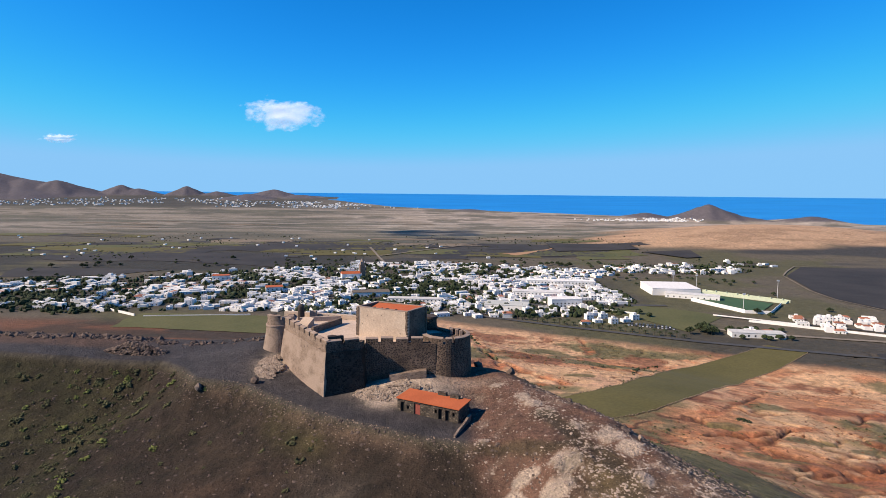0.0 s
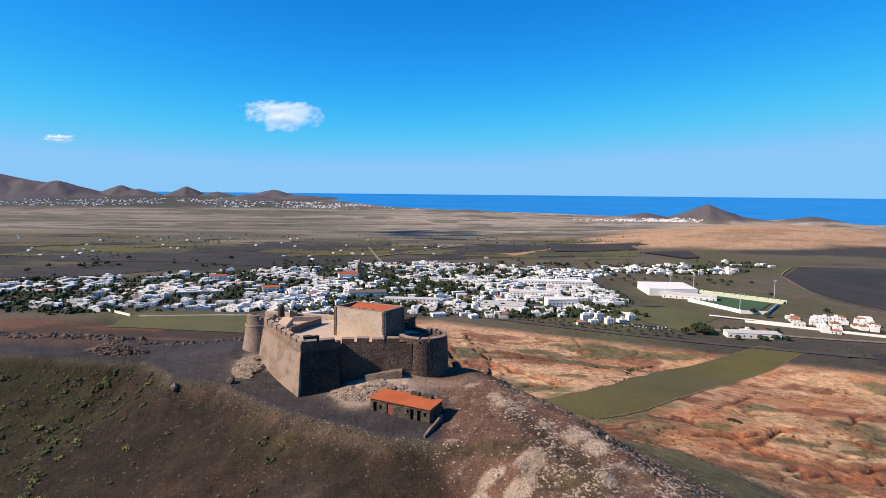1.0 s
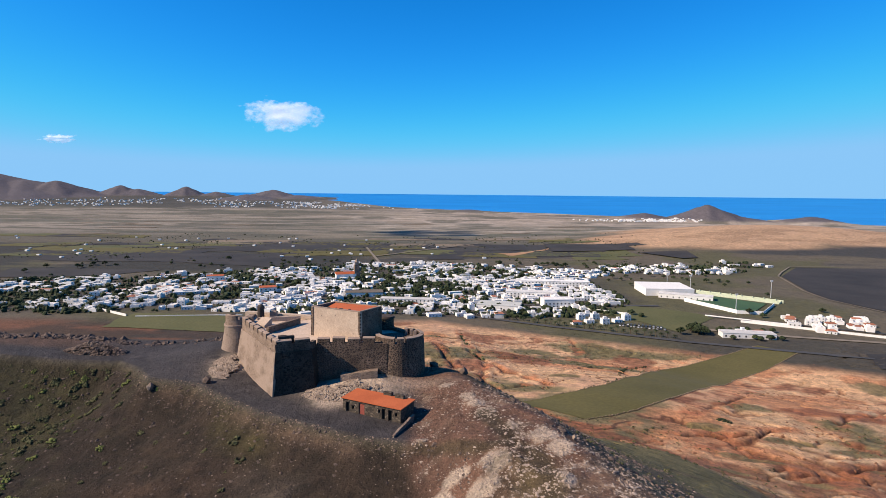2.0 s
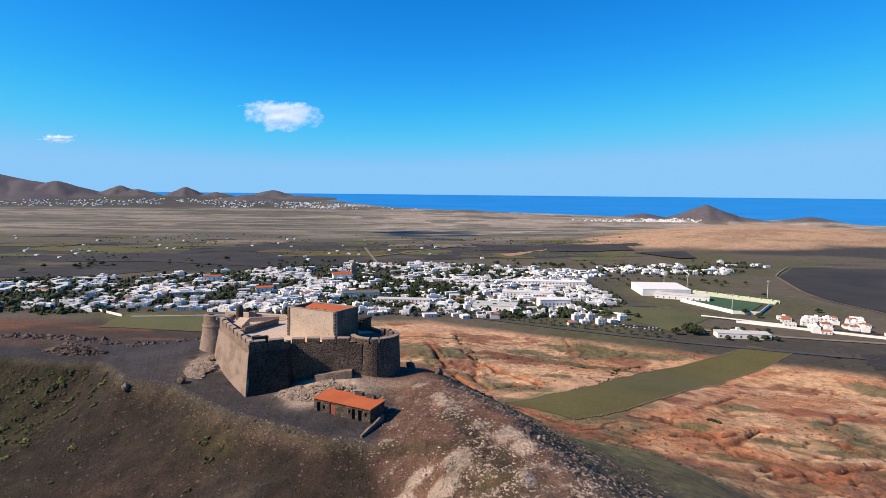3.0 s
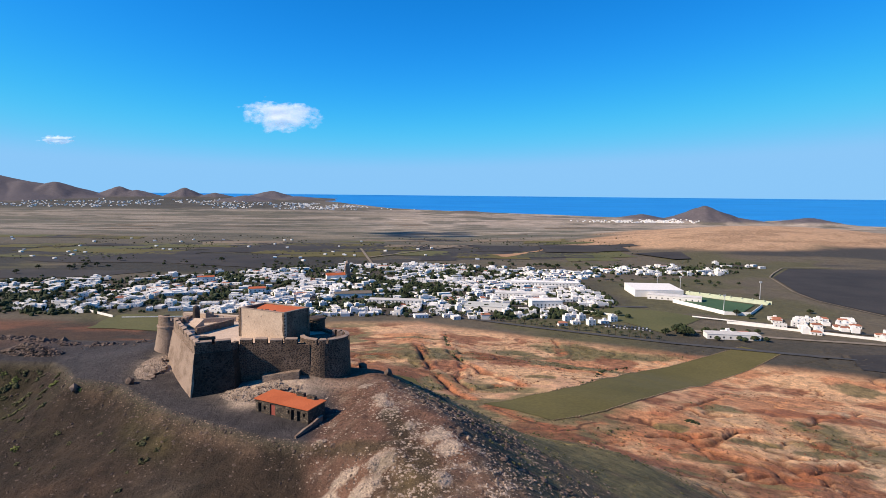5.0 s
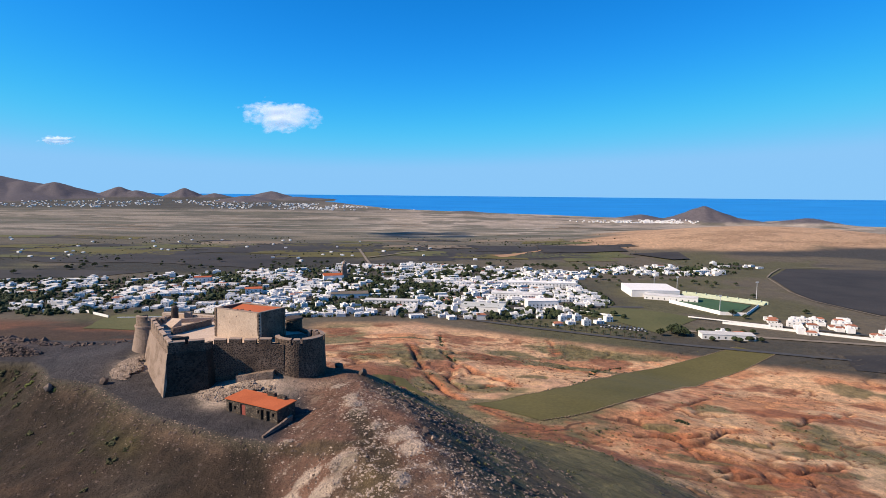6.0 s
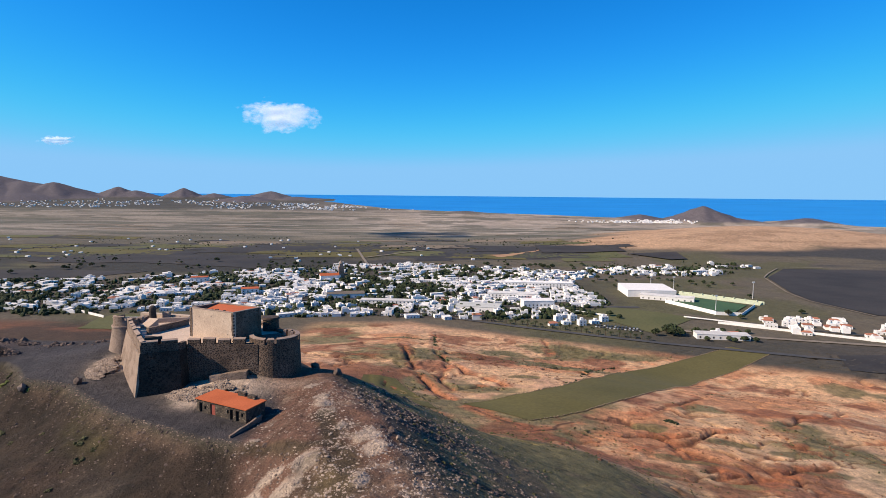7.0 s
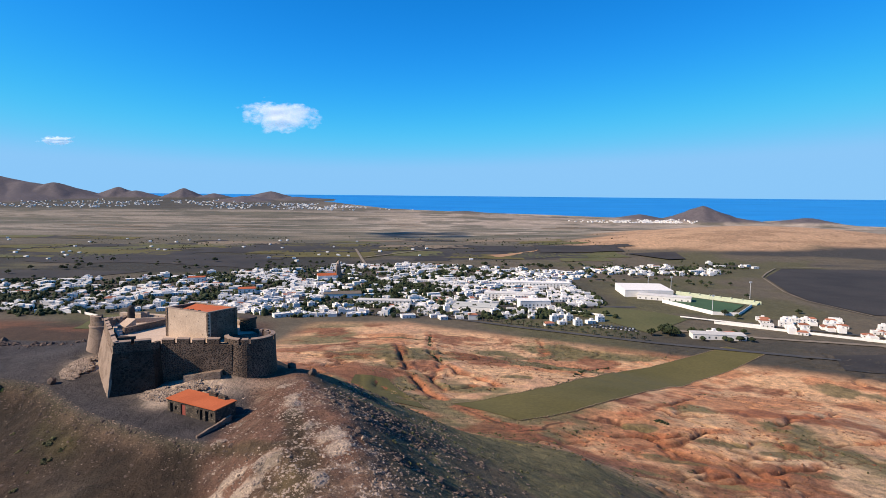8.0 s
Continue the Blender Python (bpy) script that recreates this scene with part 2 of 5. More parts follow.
def soil_material():
    """Ground: base colours of the soils come with the mesh, grain and stones from noise."""
    m, t, b = nodes_of("soil", 0.95)
    a = t.nodes.new("ShaderNodeAttribute")
    a.attribute_name = "soil"
    n1 = noise_node(t, 0.9, 8, 0.7)
    n2 = noise_node(t, 0.05, 8, 0.65)
    n3 = noise_node(t, 3.2, 6, 0.75)
    n4 = noise_node(t, 0.22, 7, 0.72)
    g1 = ramp(t, n1.outputs[0], ((0.28, (0.55,) * 3), (0.5, (0.95,) * 3), (0.75, (1.45,) * 3))).outputs[0]
    g2 = ramp(t, n2.outputs[0], ((0.3, (0.72, 0.74, 0.72)), (0.7, (1.22, 1.18, 1.15)))).outputs[0]
    g3 = ramp(t, n3.outputs[0], ((0.3, (0.45,) * 3), (0.5, (0.95,) * 3), (0.7, (1.7,) * 3))).outputs[0]
    c = mix(t, a.outputs["Color"], g1, 0.55, "MULTIPLY")
    c = mix(t, c, g2, 0.75, "MULTIPLY")
    c = mix(t, c, g3, 0.6, "MULTIPLY")
    g4 = ramp(t, n4.outputs[0], ((0.33, (0.5, 0.52, 0.5)), (0.5, (1.0, 1.0, 1.0)), (0.68, (1.5, 1.45, 1.4)))).outputs[0]
    wild = t.nodes.new("ShaderNodeMath")
    wild.operation, wild.use_clamp, wild.inputs[1].default_value = "MULTIPLY", True, 1.6
    t.links.new(a.outputs["Alpha"], wild.inputs[0])
    c = mix(t, c, g4, wild.outputs[0], "MULTIPLY")
    t.links.new(c, b.inputs["Base Color"])
    add_bump(t, b, n1.outputs[0], 0.9, 0.5)
    fine = b.inputs["Normal"].links[0].from_node
    wide = t.nodes.new("ShaderNodeBump")
    wide.inputs["Distance"].default_value = 2.6
    t.links.new(n4.outputs[0], wide.inputs["Height"])
    t.links.new(a.outputs["Alpha"], wide.inputs["Strength"])
    t.links.new(wide.outputs[0], fine.inputs["Normal"])
    return m


SOIL = soil_material()
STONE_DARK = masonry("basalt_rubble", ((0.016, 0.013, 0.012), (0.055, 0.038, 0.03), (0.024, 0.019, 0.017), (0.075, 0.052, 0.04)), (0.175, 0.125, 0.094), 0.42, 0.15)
# dark bastion blocks and joints, darkened further to paint in the face's shade
STONE_BLOCK_SHADED = masonry("basalt_blocks_shaded", ((0.012, 0.009, 0.007), (0.042, 0.028, 0.02), (0.02, 0.014, 0.011), (0.06, 0.04, 0.03)), (0.085, 0.06, 0.045), 0.44, 0.1)
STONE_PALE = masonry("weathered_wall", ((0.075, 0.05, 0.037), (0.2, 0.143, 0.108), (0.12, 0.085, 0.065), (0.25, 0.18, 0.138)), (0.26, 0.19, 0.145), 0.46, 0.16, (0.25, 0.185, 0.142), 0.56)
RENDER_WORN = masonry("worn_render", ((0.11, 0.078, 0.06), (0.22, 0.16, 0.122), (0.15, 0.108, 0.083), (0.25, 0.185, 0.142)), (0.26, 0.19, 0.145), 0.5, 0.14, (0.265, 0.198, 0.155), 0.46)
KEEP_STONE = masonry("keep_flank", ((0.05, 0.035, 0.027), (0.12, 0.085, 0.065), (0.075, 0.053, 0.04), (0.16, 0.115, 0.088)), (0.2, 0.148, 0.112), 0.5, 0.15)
PLASTER = plain_mat("lime_plaster", (0.40, 0.305, 0.23), (0.50, 0.39, 0.30), 0.25, 0.93, 4.0, 0.2, 0.03)
PAVING = plain_mat("platform_paving", (0.45, 0.345, 0.265), (0.54, 0.42, 0.33), 0.3, 0.93, 3.0, 0.2, 0.03)
COPING = plain_mat("coping_stone", (0.22, 0.16, 0.125), (0.33, 0.25, 0.2), 0.6, 0.93, 5.0, 0.3, 0.03)
TERRACOTTA = plain_mat("terracotta", (0.36, 0.088, 0.032), (0.44, 0.115, 0.043), 0.3, 0.85, 6.0, 0.3, 0.02)
QUOIN = plain_mat("dark_quoins", (0.04, 0.03, 0.025), (0.08, 0.06, 0.05), 1.2, 0.9)
# near-black that paints the shade inside openings; the car wheels use it too
DARK = plain_mat("dark_opening", (0.012, 0.011, 0.010), (0.02, 0.018, 0.016), 1.0, 0.9)
RED_DOOR = plain_mat("red_brown_door", (0.24, 0.06, 0.045), (0.30, 0.085, 0.06), 1.5, 0.7, 8.0, 0.1, 0.01)
ROCK_PALE = plain_mat("pale_rock", (0.22, 0.165, 0.125), (0.40, 0.315, 0.25), 1.2, 0.95, 6.0, 0.6, 0.08)
ROCK_TAN = plain_mat("tan_rubble", (0.15, 0.105, 0.076), (0.30, 0.225, 0.17), 0.8, 0.95, 5.0, 0.6, 0.08)
ROCK_SAND = plain_mat("sandy_rubble", (0.19, 0.14, 0.105), (0.36, 0.28, 0.215), 0.9, 0.95, 5.0, 0.6, 0.08)
ROCK_RED = plain_mat("ochre_rock", (0.12, 0.05, 0.028), (0.24, 0.115, 0.06), 0.3, 0.95, 3.0, 0.6, 0.08)
ROCK_DARK = plain_mat("dark_rock", (0.06, 0.045, 0.038), (0.14, 0.10, 0.08), 1.0, 0.95, 6.0, 0.6, 0.08)
WHITE = plain_mat("whitewash", (0.74, 0.72, 0.69), (0.82, 0.80, 0.77), 0.3, 0.85, 3.0, 0.1, 0.02, 0.12)
ROOF_GREY = plain_mat("flat_roof", (0.58, 0.56, 0.53), (0.78, 0.76, 0.73), 0.2, 0.9, 2.0, 0.1, 0.02, 0.35)
PANE = plain_mat("window_dark", (0.03, 0.035, 0.04), (0.05, 0.055, 0.06), 1.0, 0.3)
WOOD_GREEN = plain_mat("painted_wood", (0.05, 0.10, 0.06), (0.12, 0.08, 0.05), 1.0, 0.7, per_object=0.4)
LEAF = plain_mat("foliage", (0.018, 0.028, 0.012), (0.045, 0.06, 0.022), 0.5, 0.85, 2.0, 0.4, 0.1, 0.3)
BARK = plain_mat("bark", (0.07, 0.05, 0.035), (0.12, 0.09, 0.06), 1.0)
SHRUB = plain_mat("spurge_leaves", (0.05, 0.05, 0.022), (0.10, 0.098, 0.04), 0.25, 0.9, 4.0, 0.4, 0.05)
FIELD_GREEN = plain_mat("young_crop", (0.085, 0.075, 0.022), (0.112, 0.096, 0.032), 0.02, 0.95, 0.6, 0.3, 0.1)
FIELD_BLACK = plain_mat("ash_field", (0.028, 0.026, 0.026), (0.05, 0.045, 0.042), 0.015, 0.95, 0.4, 0.3, 0.1)
FIELD_TAN = plain_mat("dry_field", (0.165, 0.13, 0.09), (0.21, 0.165, 0.115), 0.02, 0.95, 0.4, 0.3, 0.1)
FIELD_RED = plain_mat("ochre_field", (0.30, 0.17, 0.09), (0.38, 0.23, 0.13), 0.02, 0.95, 0.4, 0.3, 0.1)
FIELD_OLIVE = plain_mat("grass_field", (0.075, 0.08, 0.03), (0.11, 0.105, 0.042), 0.02, 0.95, 0.4, 0.3, 0.1)
TRACK = plain_mat("dirt_track", (0.15, 0.125, 0.095), (0.24, 0.2, 0.155), 0.05, 0.95, 1.0)
ASPHALT = plain_mat("asphalt", (0.05, 0.05, 0.052), (0.075, 0.073, 0.072), 0.05, 0.9, 1.0)
TURF = plain_mat("sports_turf", (0.04, 0.085, 0.04), (0.055, 0.11, 0.05), 0.05, 0.9, 1.0)
STAND = plain_mat("pale_green_stand", (0.42, 0.46, 0.33), (0.5, 0.54, 0.41), 0.1, 0.8)
METAL = plain_mat("painted_steel", (0.45, 0.45, 0.45), (0.6, 0.6, 0.6), 1.0, 0.5)


# ---- ground ----
TOWN = [(-40, 800, 275, 215), (-260, 745, 190, 150), (-430, 690, 250, 118), (385, 960, 118, 58), (545, 1030, 48, 34), (205, 905, 60, 34), (150, 700, 90, 80), (60, 610, 130, 42), (-120, 625, 150, 50)]


def soils(x, y, z):
    """Base colour of the soil at each point, with a haze tint on the far cones."""
    n = len(x)
    col = np.zeros((n, 3))

    def lay(rgb, w):
        w = np.clip(w, 0, 1)[:, None]
        col[:] = col * (1 - w) + np.array(rgb) * w

    out, inn = -line_side(x, y, BROW), line_side(x, y, EDGE)
    a, b, c = fbm(x, y, 60, 5, 40), fbm(x, y, 22, 5, 41), fbm(x, y, 6, 4, 42)
    # the plain
    lay((0.105, 0.088, 0.062), np.ones(n))
    lay((0.088, 0.082, 0.042), sstep(0.45, 0.6, fbm(x, y, 130, 4, 43)) * (1 - sstep(1100, 1500, y)))
    lay((0.05, 0.047, 0.043), sstep(0.52, 0.62, fbm(x * 0.5, y, 150, 4, 44)) * sstep(950, 1050, y) * (1 - sstep(1300, 1700, y)))
    lay((0.155, 0.14, 0.108), sstep(1300, 1900, y))
    lay((0.052, 0.046, 0.04), (1 - sstep(560, 600, y + 0.25 * x)) * sstep(160, 230, x) * 0.8)
    streak = fbm(x * 0.22, y, 110, 4, 45)
    lay((0.34, 0.29, 0.235), sstep(0.5, 0.62, streak) * sstep(1500, 2000, y) * 0.8)
    lay((0.12, 0.12, 0.085), sstep(0.52, 0.4, streak) * sstep(1300, 1600, y) * 0.7)
    lay((0.36, 0.30, 0.25), sstep(2100, 2600, y + 0.12 * x) * sstep(-900, 100, x) * 0.8)
    dash = fbm(x * 0.16, y * 1.2, 46, 3, 54)
    lay((0.42, 0.36, 0.30), sstep(0.6, 0.68, dash) * sstep(1500, 1900, y) * sstep(-2200, -600, x) * 0.8)
    lay((0.07, 0.068, 0.055), sstep(0.4, 0.33, dash) * sstep(1350, 1700, y) * 0.5)
    mott = fbm(x * 0.45, y, 70, 4, 53)
    lay((0.23, 0.195, 0.145), sstep(0.54, 0.68, mott) * sstep(1350, 1700, y) * sstep(-1400, -400, x) * 0.75)
    lay((0.085, 0.083, 0.06), sstep(0.46, 0.34, mott) * sstep(1350, 1700, y) * 0.75)
    tan = np.maximum(bump(x, y, 960, 1650, 480, 360), bump(x, y, 640, 1420, 300, 190))
    twn = np.zeros(n)
    for cx, cy, rx, ry in TOWN:
        twn = np.maximum(twn, bump(x, y, cx, cy, rx, ry))
    lay((0.06, 0.052, 0.043), sstep(0.2, 0.5, twn) * 0.85)
    lay((0.44, 0.285, 0.175), sstep(0.3, 0.5, tan + 0.25 * (fbm(x, y, 90, 4, 46) - 0.5)))
    lay((0.30, 0.19, 0.115), sstep(0.5, 0.6, fbm(x * 0.6, y, 45, 5, 47)) * sstep(0.3, 0.5, tan) * 0.7)
    high = z - np.where(y > 2300, np.maximum(sea_level(y), PLAIN), PLAIN)
    # the cones' grey-brown, with blue distance haze mixed into the colour
    lay((0.10, 0.09, 0.102), sstep(5, 16, high) * sstep(2500, 2700, y))
    brown = sstep(-110, -150, x) * (1 - sstep(520, 560, y))
    lay((0.058, 0.036, 0.024), brown)
    lay((0.13, 0.06, 0.034), brown * sstep(0.5, 0.62, fbm(x * 0.5, y, 40, 4, 50)))
    lay((0.035, 0.032, 0.026), brown * sstep(0.5, 0.62, fbm(x * 0.5, y, 50, 4, 51)) * 0.8)
    lay((0.038, 0.036, 0.03), sstep(840, 900, y - 0.12 * x - 60) * (1 - sstep(1240, 1330, y + 0.1 * x)) * sstep(-60, -200, x) * sstep(0.32, 0.46, fbm(x * 0.4, y, 90, 4, 52)))
    lay((0.085, 0.078, 0.06), sstep(-100, -600, x) * sstep(1200, 1500, y) * (1 - sstep(5, 16, high) * (y > 2500)) * 0.35)
    lay((0.045, 0.044, 0.038), sstep(-300, -1100, x) * sstep(3150, 3400, y + 60 * (a - 0.5)) * (1 - sstep(5, 16, high)) * 0.85)
    # red badland beyond the hill
    gap = gully_gap(x, y)
    red = (1 - sstep(524, 560, y + 0.5 * np.maximum(x, 0) + 14 * (b - 0.5))) * sstep(-105, -70, x) * (1 - sstep(320, 380, x))
    lay((0.47, 0.225, 0.112), red)
    lay((0.52, 0.36, 0.235), red * sstep(0.45, 0.6, fbm(x * 0.7, y, 75, 4, 68)) * 0.55)
    lay((0.58, 0.36, 0.20), red * sstep(0.42, 0.56, b) * 0.9)
    lay((0.56, 0.39, 0.24), red * sstep(120, 190, x - 0.12 * (y - 200)) * (1 - sstep(290, 330, y)) * sstep(0.40, 0.55, a) * 0.85)
    lay((0.14, 0.125, 0.06), red * sstep(0.53, 0.63, fbm(x * 0.55, y, 34, 5, 48)) * 0.9)
    lay((0.21, 0.075, 0.038), red * sstep(0.56, 0.66, fbm(x, y, 30, 5, 49)) * 0.8)
    # cracks darker than the ground round them
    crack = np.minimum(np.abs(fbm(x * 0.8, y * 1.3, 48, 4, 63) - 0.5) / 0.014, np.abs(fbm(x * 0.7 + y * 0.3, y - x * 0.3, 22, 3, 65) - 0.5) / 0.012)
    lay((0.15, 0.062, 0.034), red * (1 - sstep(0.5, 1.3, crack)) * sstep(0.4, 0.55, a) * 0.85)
    for cx, cy, rx, ry in ((84, 419, 22, 22), (109, 380, 20, 18), (133, 451, 18, 22), (72, 432, 16, 14), (159, 446, 16, 22), (78, 318, 10, 8), (143, 219, 16, 6), (115, 192, 13, 4),
                           (116, 232, 10, 6), (165, 195, 14, 5), (290, 364, 16, 20), (131, 174, 14, 3), (163, 212, 12, 4), (8, 326, 8, 20), (100, 176, 10, 4), (200, 214, 12, 4)):
        spot = bump(x, y, cx, cy, rx, ry) + 0.9 * (fbm(x * 0.6, y, 12, 4, 55) - 0.5)
        lay((0.15, 0.125, 0.058), red * sstep(0.42, 0.62, spot) * 0.85)
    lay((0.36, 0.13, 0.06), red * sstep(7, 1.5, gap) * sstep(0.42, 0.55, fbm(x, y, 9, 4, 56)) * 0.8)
    # gully lines darkest along their middle
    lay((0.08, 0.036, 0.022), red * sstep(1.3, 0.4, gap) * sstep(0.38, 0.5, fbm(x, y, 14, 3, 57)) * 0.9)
    lay((0.36, 0.12, 0.05), red * bump(x, y, 98, 204, 22, 12) * sstep(0.4, 0.55, c) * 0.9)
    # the hill
    near = (y < 260) * 1.0
    hill = sstep(-84, -60, z) * (1 - sstep(150, 200, y - 0.4 * x)) * (1 - red * sstep(-36, -48, z))
    lay((0.085, 0.072, 0.045), hill * (1 - sstep(-30, -50, z)) + 0 * hill)
    lay((0.115, 0.09, 0.054), near * sstep(2, 10, out) * sstep(-50, -25, z))
    lay((0.16, 0.14, 0.062), near * sstep(4, 14, out) * sstep(-60, -30, z) * sstep(0.42, 0.58, b) * 0.8)
    lay((0.036, 0.03, 0.024), near * sstep(2, 6, out) * (1 - sstep(14, 26, out)) * sstep(0.48, 0.58, c) * 0.8)
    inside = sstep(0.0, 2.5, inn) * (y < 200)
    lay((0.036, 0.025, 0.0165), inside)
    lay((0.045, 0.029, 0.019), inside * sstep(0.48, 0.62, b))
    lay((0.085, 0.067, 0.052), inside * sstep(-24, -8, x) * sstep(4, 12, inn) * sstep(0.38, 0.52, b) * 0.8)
    # the inner slope darkens towards the left
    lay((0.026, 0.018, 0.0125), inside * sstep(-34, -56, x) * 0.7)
    lay((0.040, 0.034, 0.0145), inside * sstep(0.5, 0.66, a + 0.12 * sstep(-30, -60, x)) * 0.8)
    lay((0.040, 0.036, 0.015), inside * sstep(-36, -62, x) * sstep(0.46, 0.6, c) * 0.7)
    lay((0.055, 0.045, 0.018), inside * (1 - sstep(5.0, 9.0, inn)) * sstep(0.42, 0.55, b) * (x > -45) * (x < -6) * 0.8)
    lay((0.16, 0.105, 0.072), inside * (1 - sstep(1.0, 4.5, inn)) * sstep(0.4, 0.55, c) * (x > -45) * (x < 4) * 0.5)
    terrace = (1 - sstep(-0.5, 1.2, inn)) * (1 - sstep(-1, 3, out)) * (y < 200)
    lay((0.046, 0.041, 0.043), terrace)
    lay((0.047, 0.04, 0.039), terrace * sstep(0.5, 0.6, b) * 0.6)
    lay((0.105, 0.062, 0.042), terrace * sstep(-58, -75, x) * sstep(117, 121, y) * 0.7)
    knoll = sstep(2.5, 6, x - 0.45 * (92 - y) * (y > 86) + 0.6 * np.minimum(y - 77, 0) * 0.2) * (1 - sstep(1, 6, out)) * (y < 112) * sstep(20, 50, y)
    lay((0.15, 0.083, 0.058), knoll)
    lay((0.10, 0.075, 0.05), knoll * sstep(0.5, 0.62, b) * 0.8)
    grit = fbm(x, y, 1.5, 3, 58)
    lay((0.30, 0.225, 0.17), knoll * sstep(0.5, 0.6, grit) * sstep(0.40, 0.54, c * 0.5 + 0.5 * b) * (y < 93) * 0.5)
    crag = crag_field(x, y) + 0.7 * (fbm(x, y, 2.0, 4, 59) - 0.5)
    lay((0.42, 0.335, 0.265), (y < 98) * sstep(0.42, 0.62, crag) * 0.95)
    lay((0.10, 0.072, 0.035), knoll * bump(x, y, 18.6, 62.5, 3.0, 6.0) * 0.9)
    lay((0.36, 0.285, 0.225), np.maximum(bump(x, y, -6.5, 95.8, 7.0, 3.4), bump(x, y, -9.5, 91.5, 3.0, 3.0)) * 1.7 * sstep(0.33, 0.48, c + 0.1))
    lay((0.40, 0.32, 0.25), bump(x, y, -31.0, 106.4, 2.8, 4.4) * 1.6 * sstep(0.35, 0.5, c + 0.1))
    lay((0.30, 0.22, 0.17), bump(x, y, 4.0, 97.0, 6.0, 1.8) * 0.8)
    rugged = 0.12 + 0.2 * (y > 300) + 0.4 * sstep(0.3, 0.5, tan) + 0.68 * np.clip(0.45 * red + inside + 0.5 * sstep(1, 4, out) * near + 0.8 * knoll, 0, 1)
    worn = np.minimum(np.abs(line_side(x, y, [(14.5, 79), (16, 74.4), (17.3, 70.3), (19.2, 67.9), (20.1, 64.4), (20, 56)])), np.abs(line_side(x, y, [(5, 75), (8.7, 73.3), (13, 70.1), (16.8, 69.8)])) + 0.4)
    lay((0.075, 0.055, 0.032), (1 - sstep(0.7, 1.8, worn + 1.2 * (c - 0.5))) * 0.85)
    return np.concatenate((col, rugged[:, None]), 1)


def near_relief(x, y):
    """Small crags and gullies that the broad shape leaves out."""
    out, inn = -line_side(x, y, BROW), line_side(x, y, EDGE)
    wild = np.clip(sstep(0.5, 6, inn) + sstep(0.5, 8, out), 0, 1) * (y < 200)
    knoll = sstep(6, 12, x) * (y < 100) * (y > 40) * (1 - sstep(2, 6, out))
    z = wild * 0.55 * (fbm(x, y, 3.0, 4, 60) - 0.5) + knoll * 0.9 * (np.abs(fbm(x, y, 4.5, 4, 61) - 0.5) * 2 - 0.3)
    crag = np.zeros(np.shape(x))
    for cx, cy, rx, ry, h in CRAGS:
        crag = np.maximum(crag, h * bump(x, y, cx, cy, rx, ry))
    z = z + crag * (0.35 + 1.5 * (fbm(x, y, 1.8, 4, 62) - 0.42))
    crop = np.abs(line_side(x, y, [(45, 224), (110, 285), (180, 362), (290, 472)]))
    red = (y > 150) * (1 - sstep(430, 520, y)) * sstep(-85, -55, x) * sstep(26, 38, crop)
    gully = np.abs(fbm(x * 0.8, y * 1.3, 48, 4, 63) - 0.5)
    z = z - red * 1.5 * np.exp(-(gully / 0.012) ** 2) + red * 1.1 * (fbm(x, y, 13, 4, 64) - 0.5)
    gap = gully_gap(x, y)
    z = z - red * 1.5 * np.exp(-(gap / 1.2) ** 2) * sstep(0.36, 0.48, fbm(x, y, 14, 3, 57)) + red * 0.5 * np.exp(-((gap - 4.5) / 2.5) ** 2)
    rill = np.abs(fbm(x * 0.7 + y * 0.3, y - x * 0.3, 22, 3, 65) - 0.5)
    z = z - red * 0.7 * np.exp(-(rill / 0.014) ** 2)
    return z


def terrain(x, y):
    return ground_height(x, y) + near_relief(x, y)


def build_ground():
    cols = 880
    ys = [-500.0, -350, -220, -120, -60, -20, 10, 30]
    y, step = 40.0, 0.5
    while y < 4990:
        ys.append(y)
        step = 0.42 if y < 130 else min(26.0, 0.42 + 0.005 * (y - 130)) if y < 520 else min(26.0, 2.4 + 0.012 * (y - 520))
        y += step
    ys.append(4995.0)
    ys = np.array(ys)
    u = np.linspace(-1, 1, cols)
    u = np.sign(u) * (0.72 * np.abs(u) + 0.28 * np.abs(u) ** 3)
    half = 330 + 0.95 * np.maximum(ys, 0) - 190 * np.exp(-((ys - 80) / 90) ** 2)
    X, Y = u[None, :] * half[:, None] + 20, np.repeat(ys[:, None], cols, 1)
    x, y = X.ravel(), Y.ravel()
    z = terrain(x, y)
    rows = len(ys)
    i = (np.arange(rows - 1)[:, None] * cols + np.arange(cols - 1)[None, :]).ravel()
    quads = np.stack((i, i + 1, i + cols + 1, i + cols), 1)
    me = bpy.data.meshes.new("ground")
    me.vertices.add(len(x))
    me.vertices.foreach_set("co", np.stack((x, y, z), 1).ravel())
    me.loops.add(quads.size)
    me.loops.foreach_set("vertex_index", quads.ravel())
    me.polygons.add(len(quads))
    me.polygons.foreach_set("loop_start", np.arange(0, quads.size, 4))
    me.update(calc_edges=True)
    me.polygons.foreach_set("use_smooth", np.ones(len(quads), bool))
    at = me.attributes.new("soil", "FLOAT_COLOR", "POINT")
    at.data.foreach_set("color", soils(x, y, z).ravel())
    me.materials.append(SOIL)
    ob = new("ground", me)
    return tagged(ob, "bare volcanic hill, ochre badland and dry plain with distant cones", "ground", kind="structure")


build_ground()


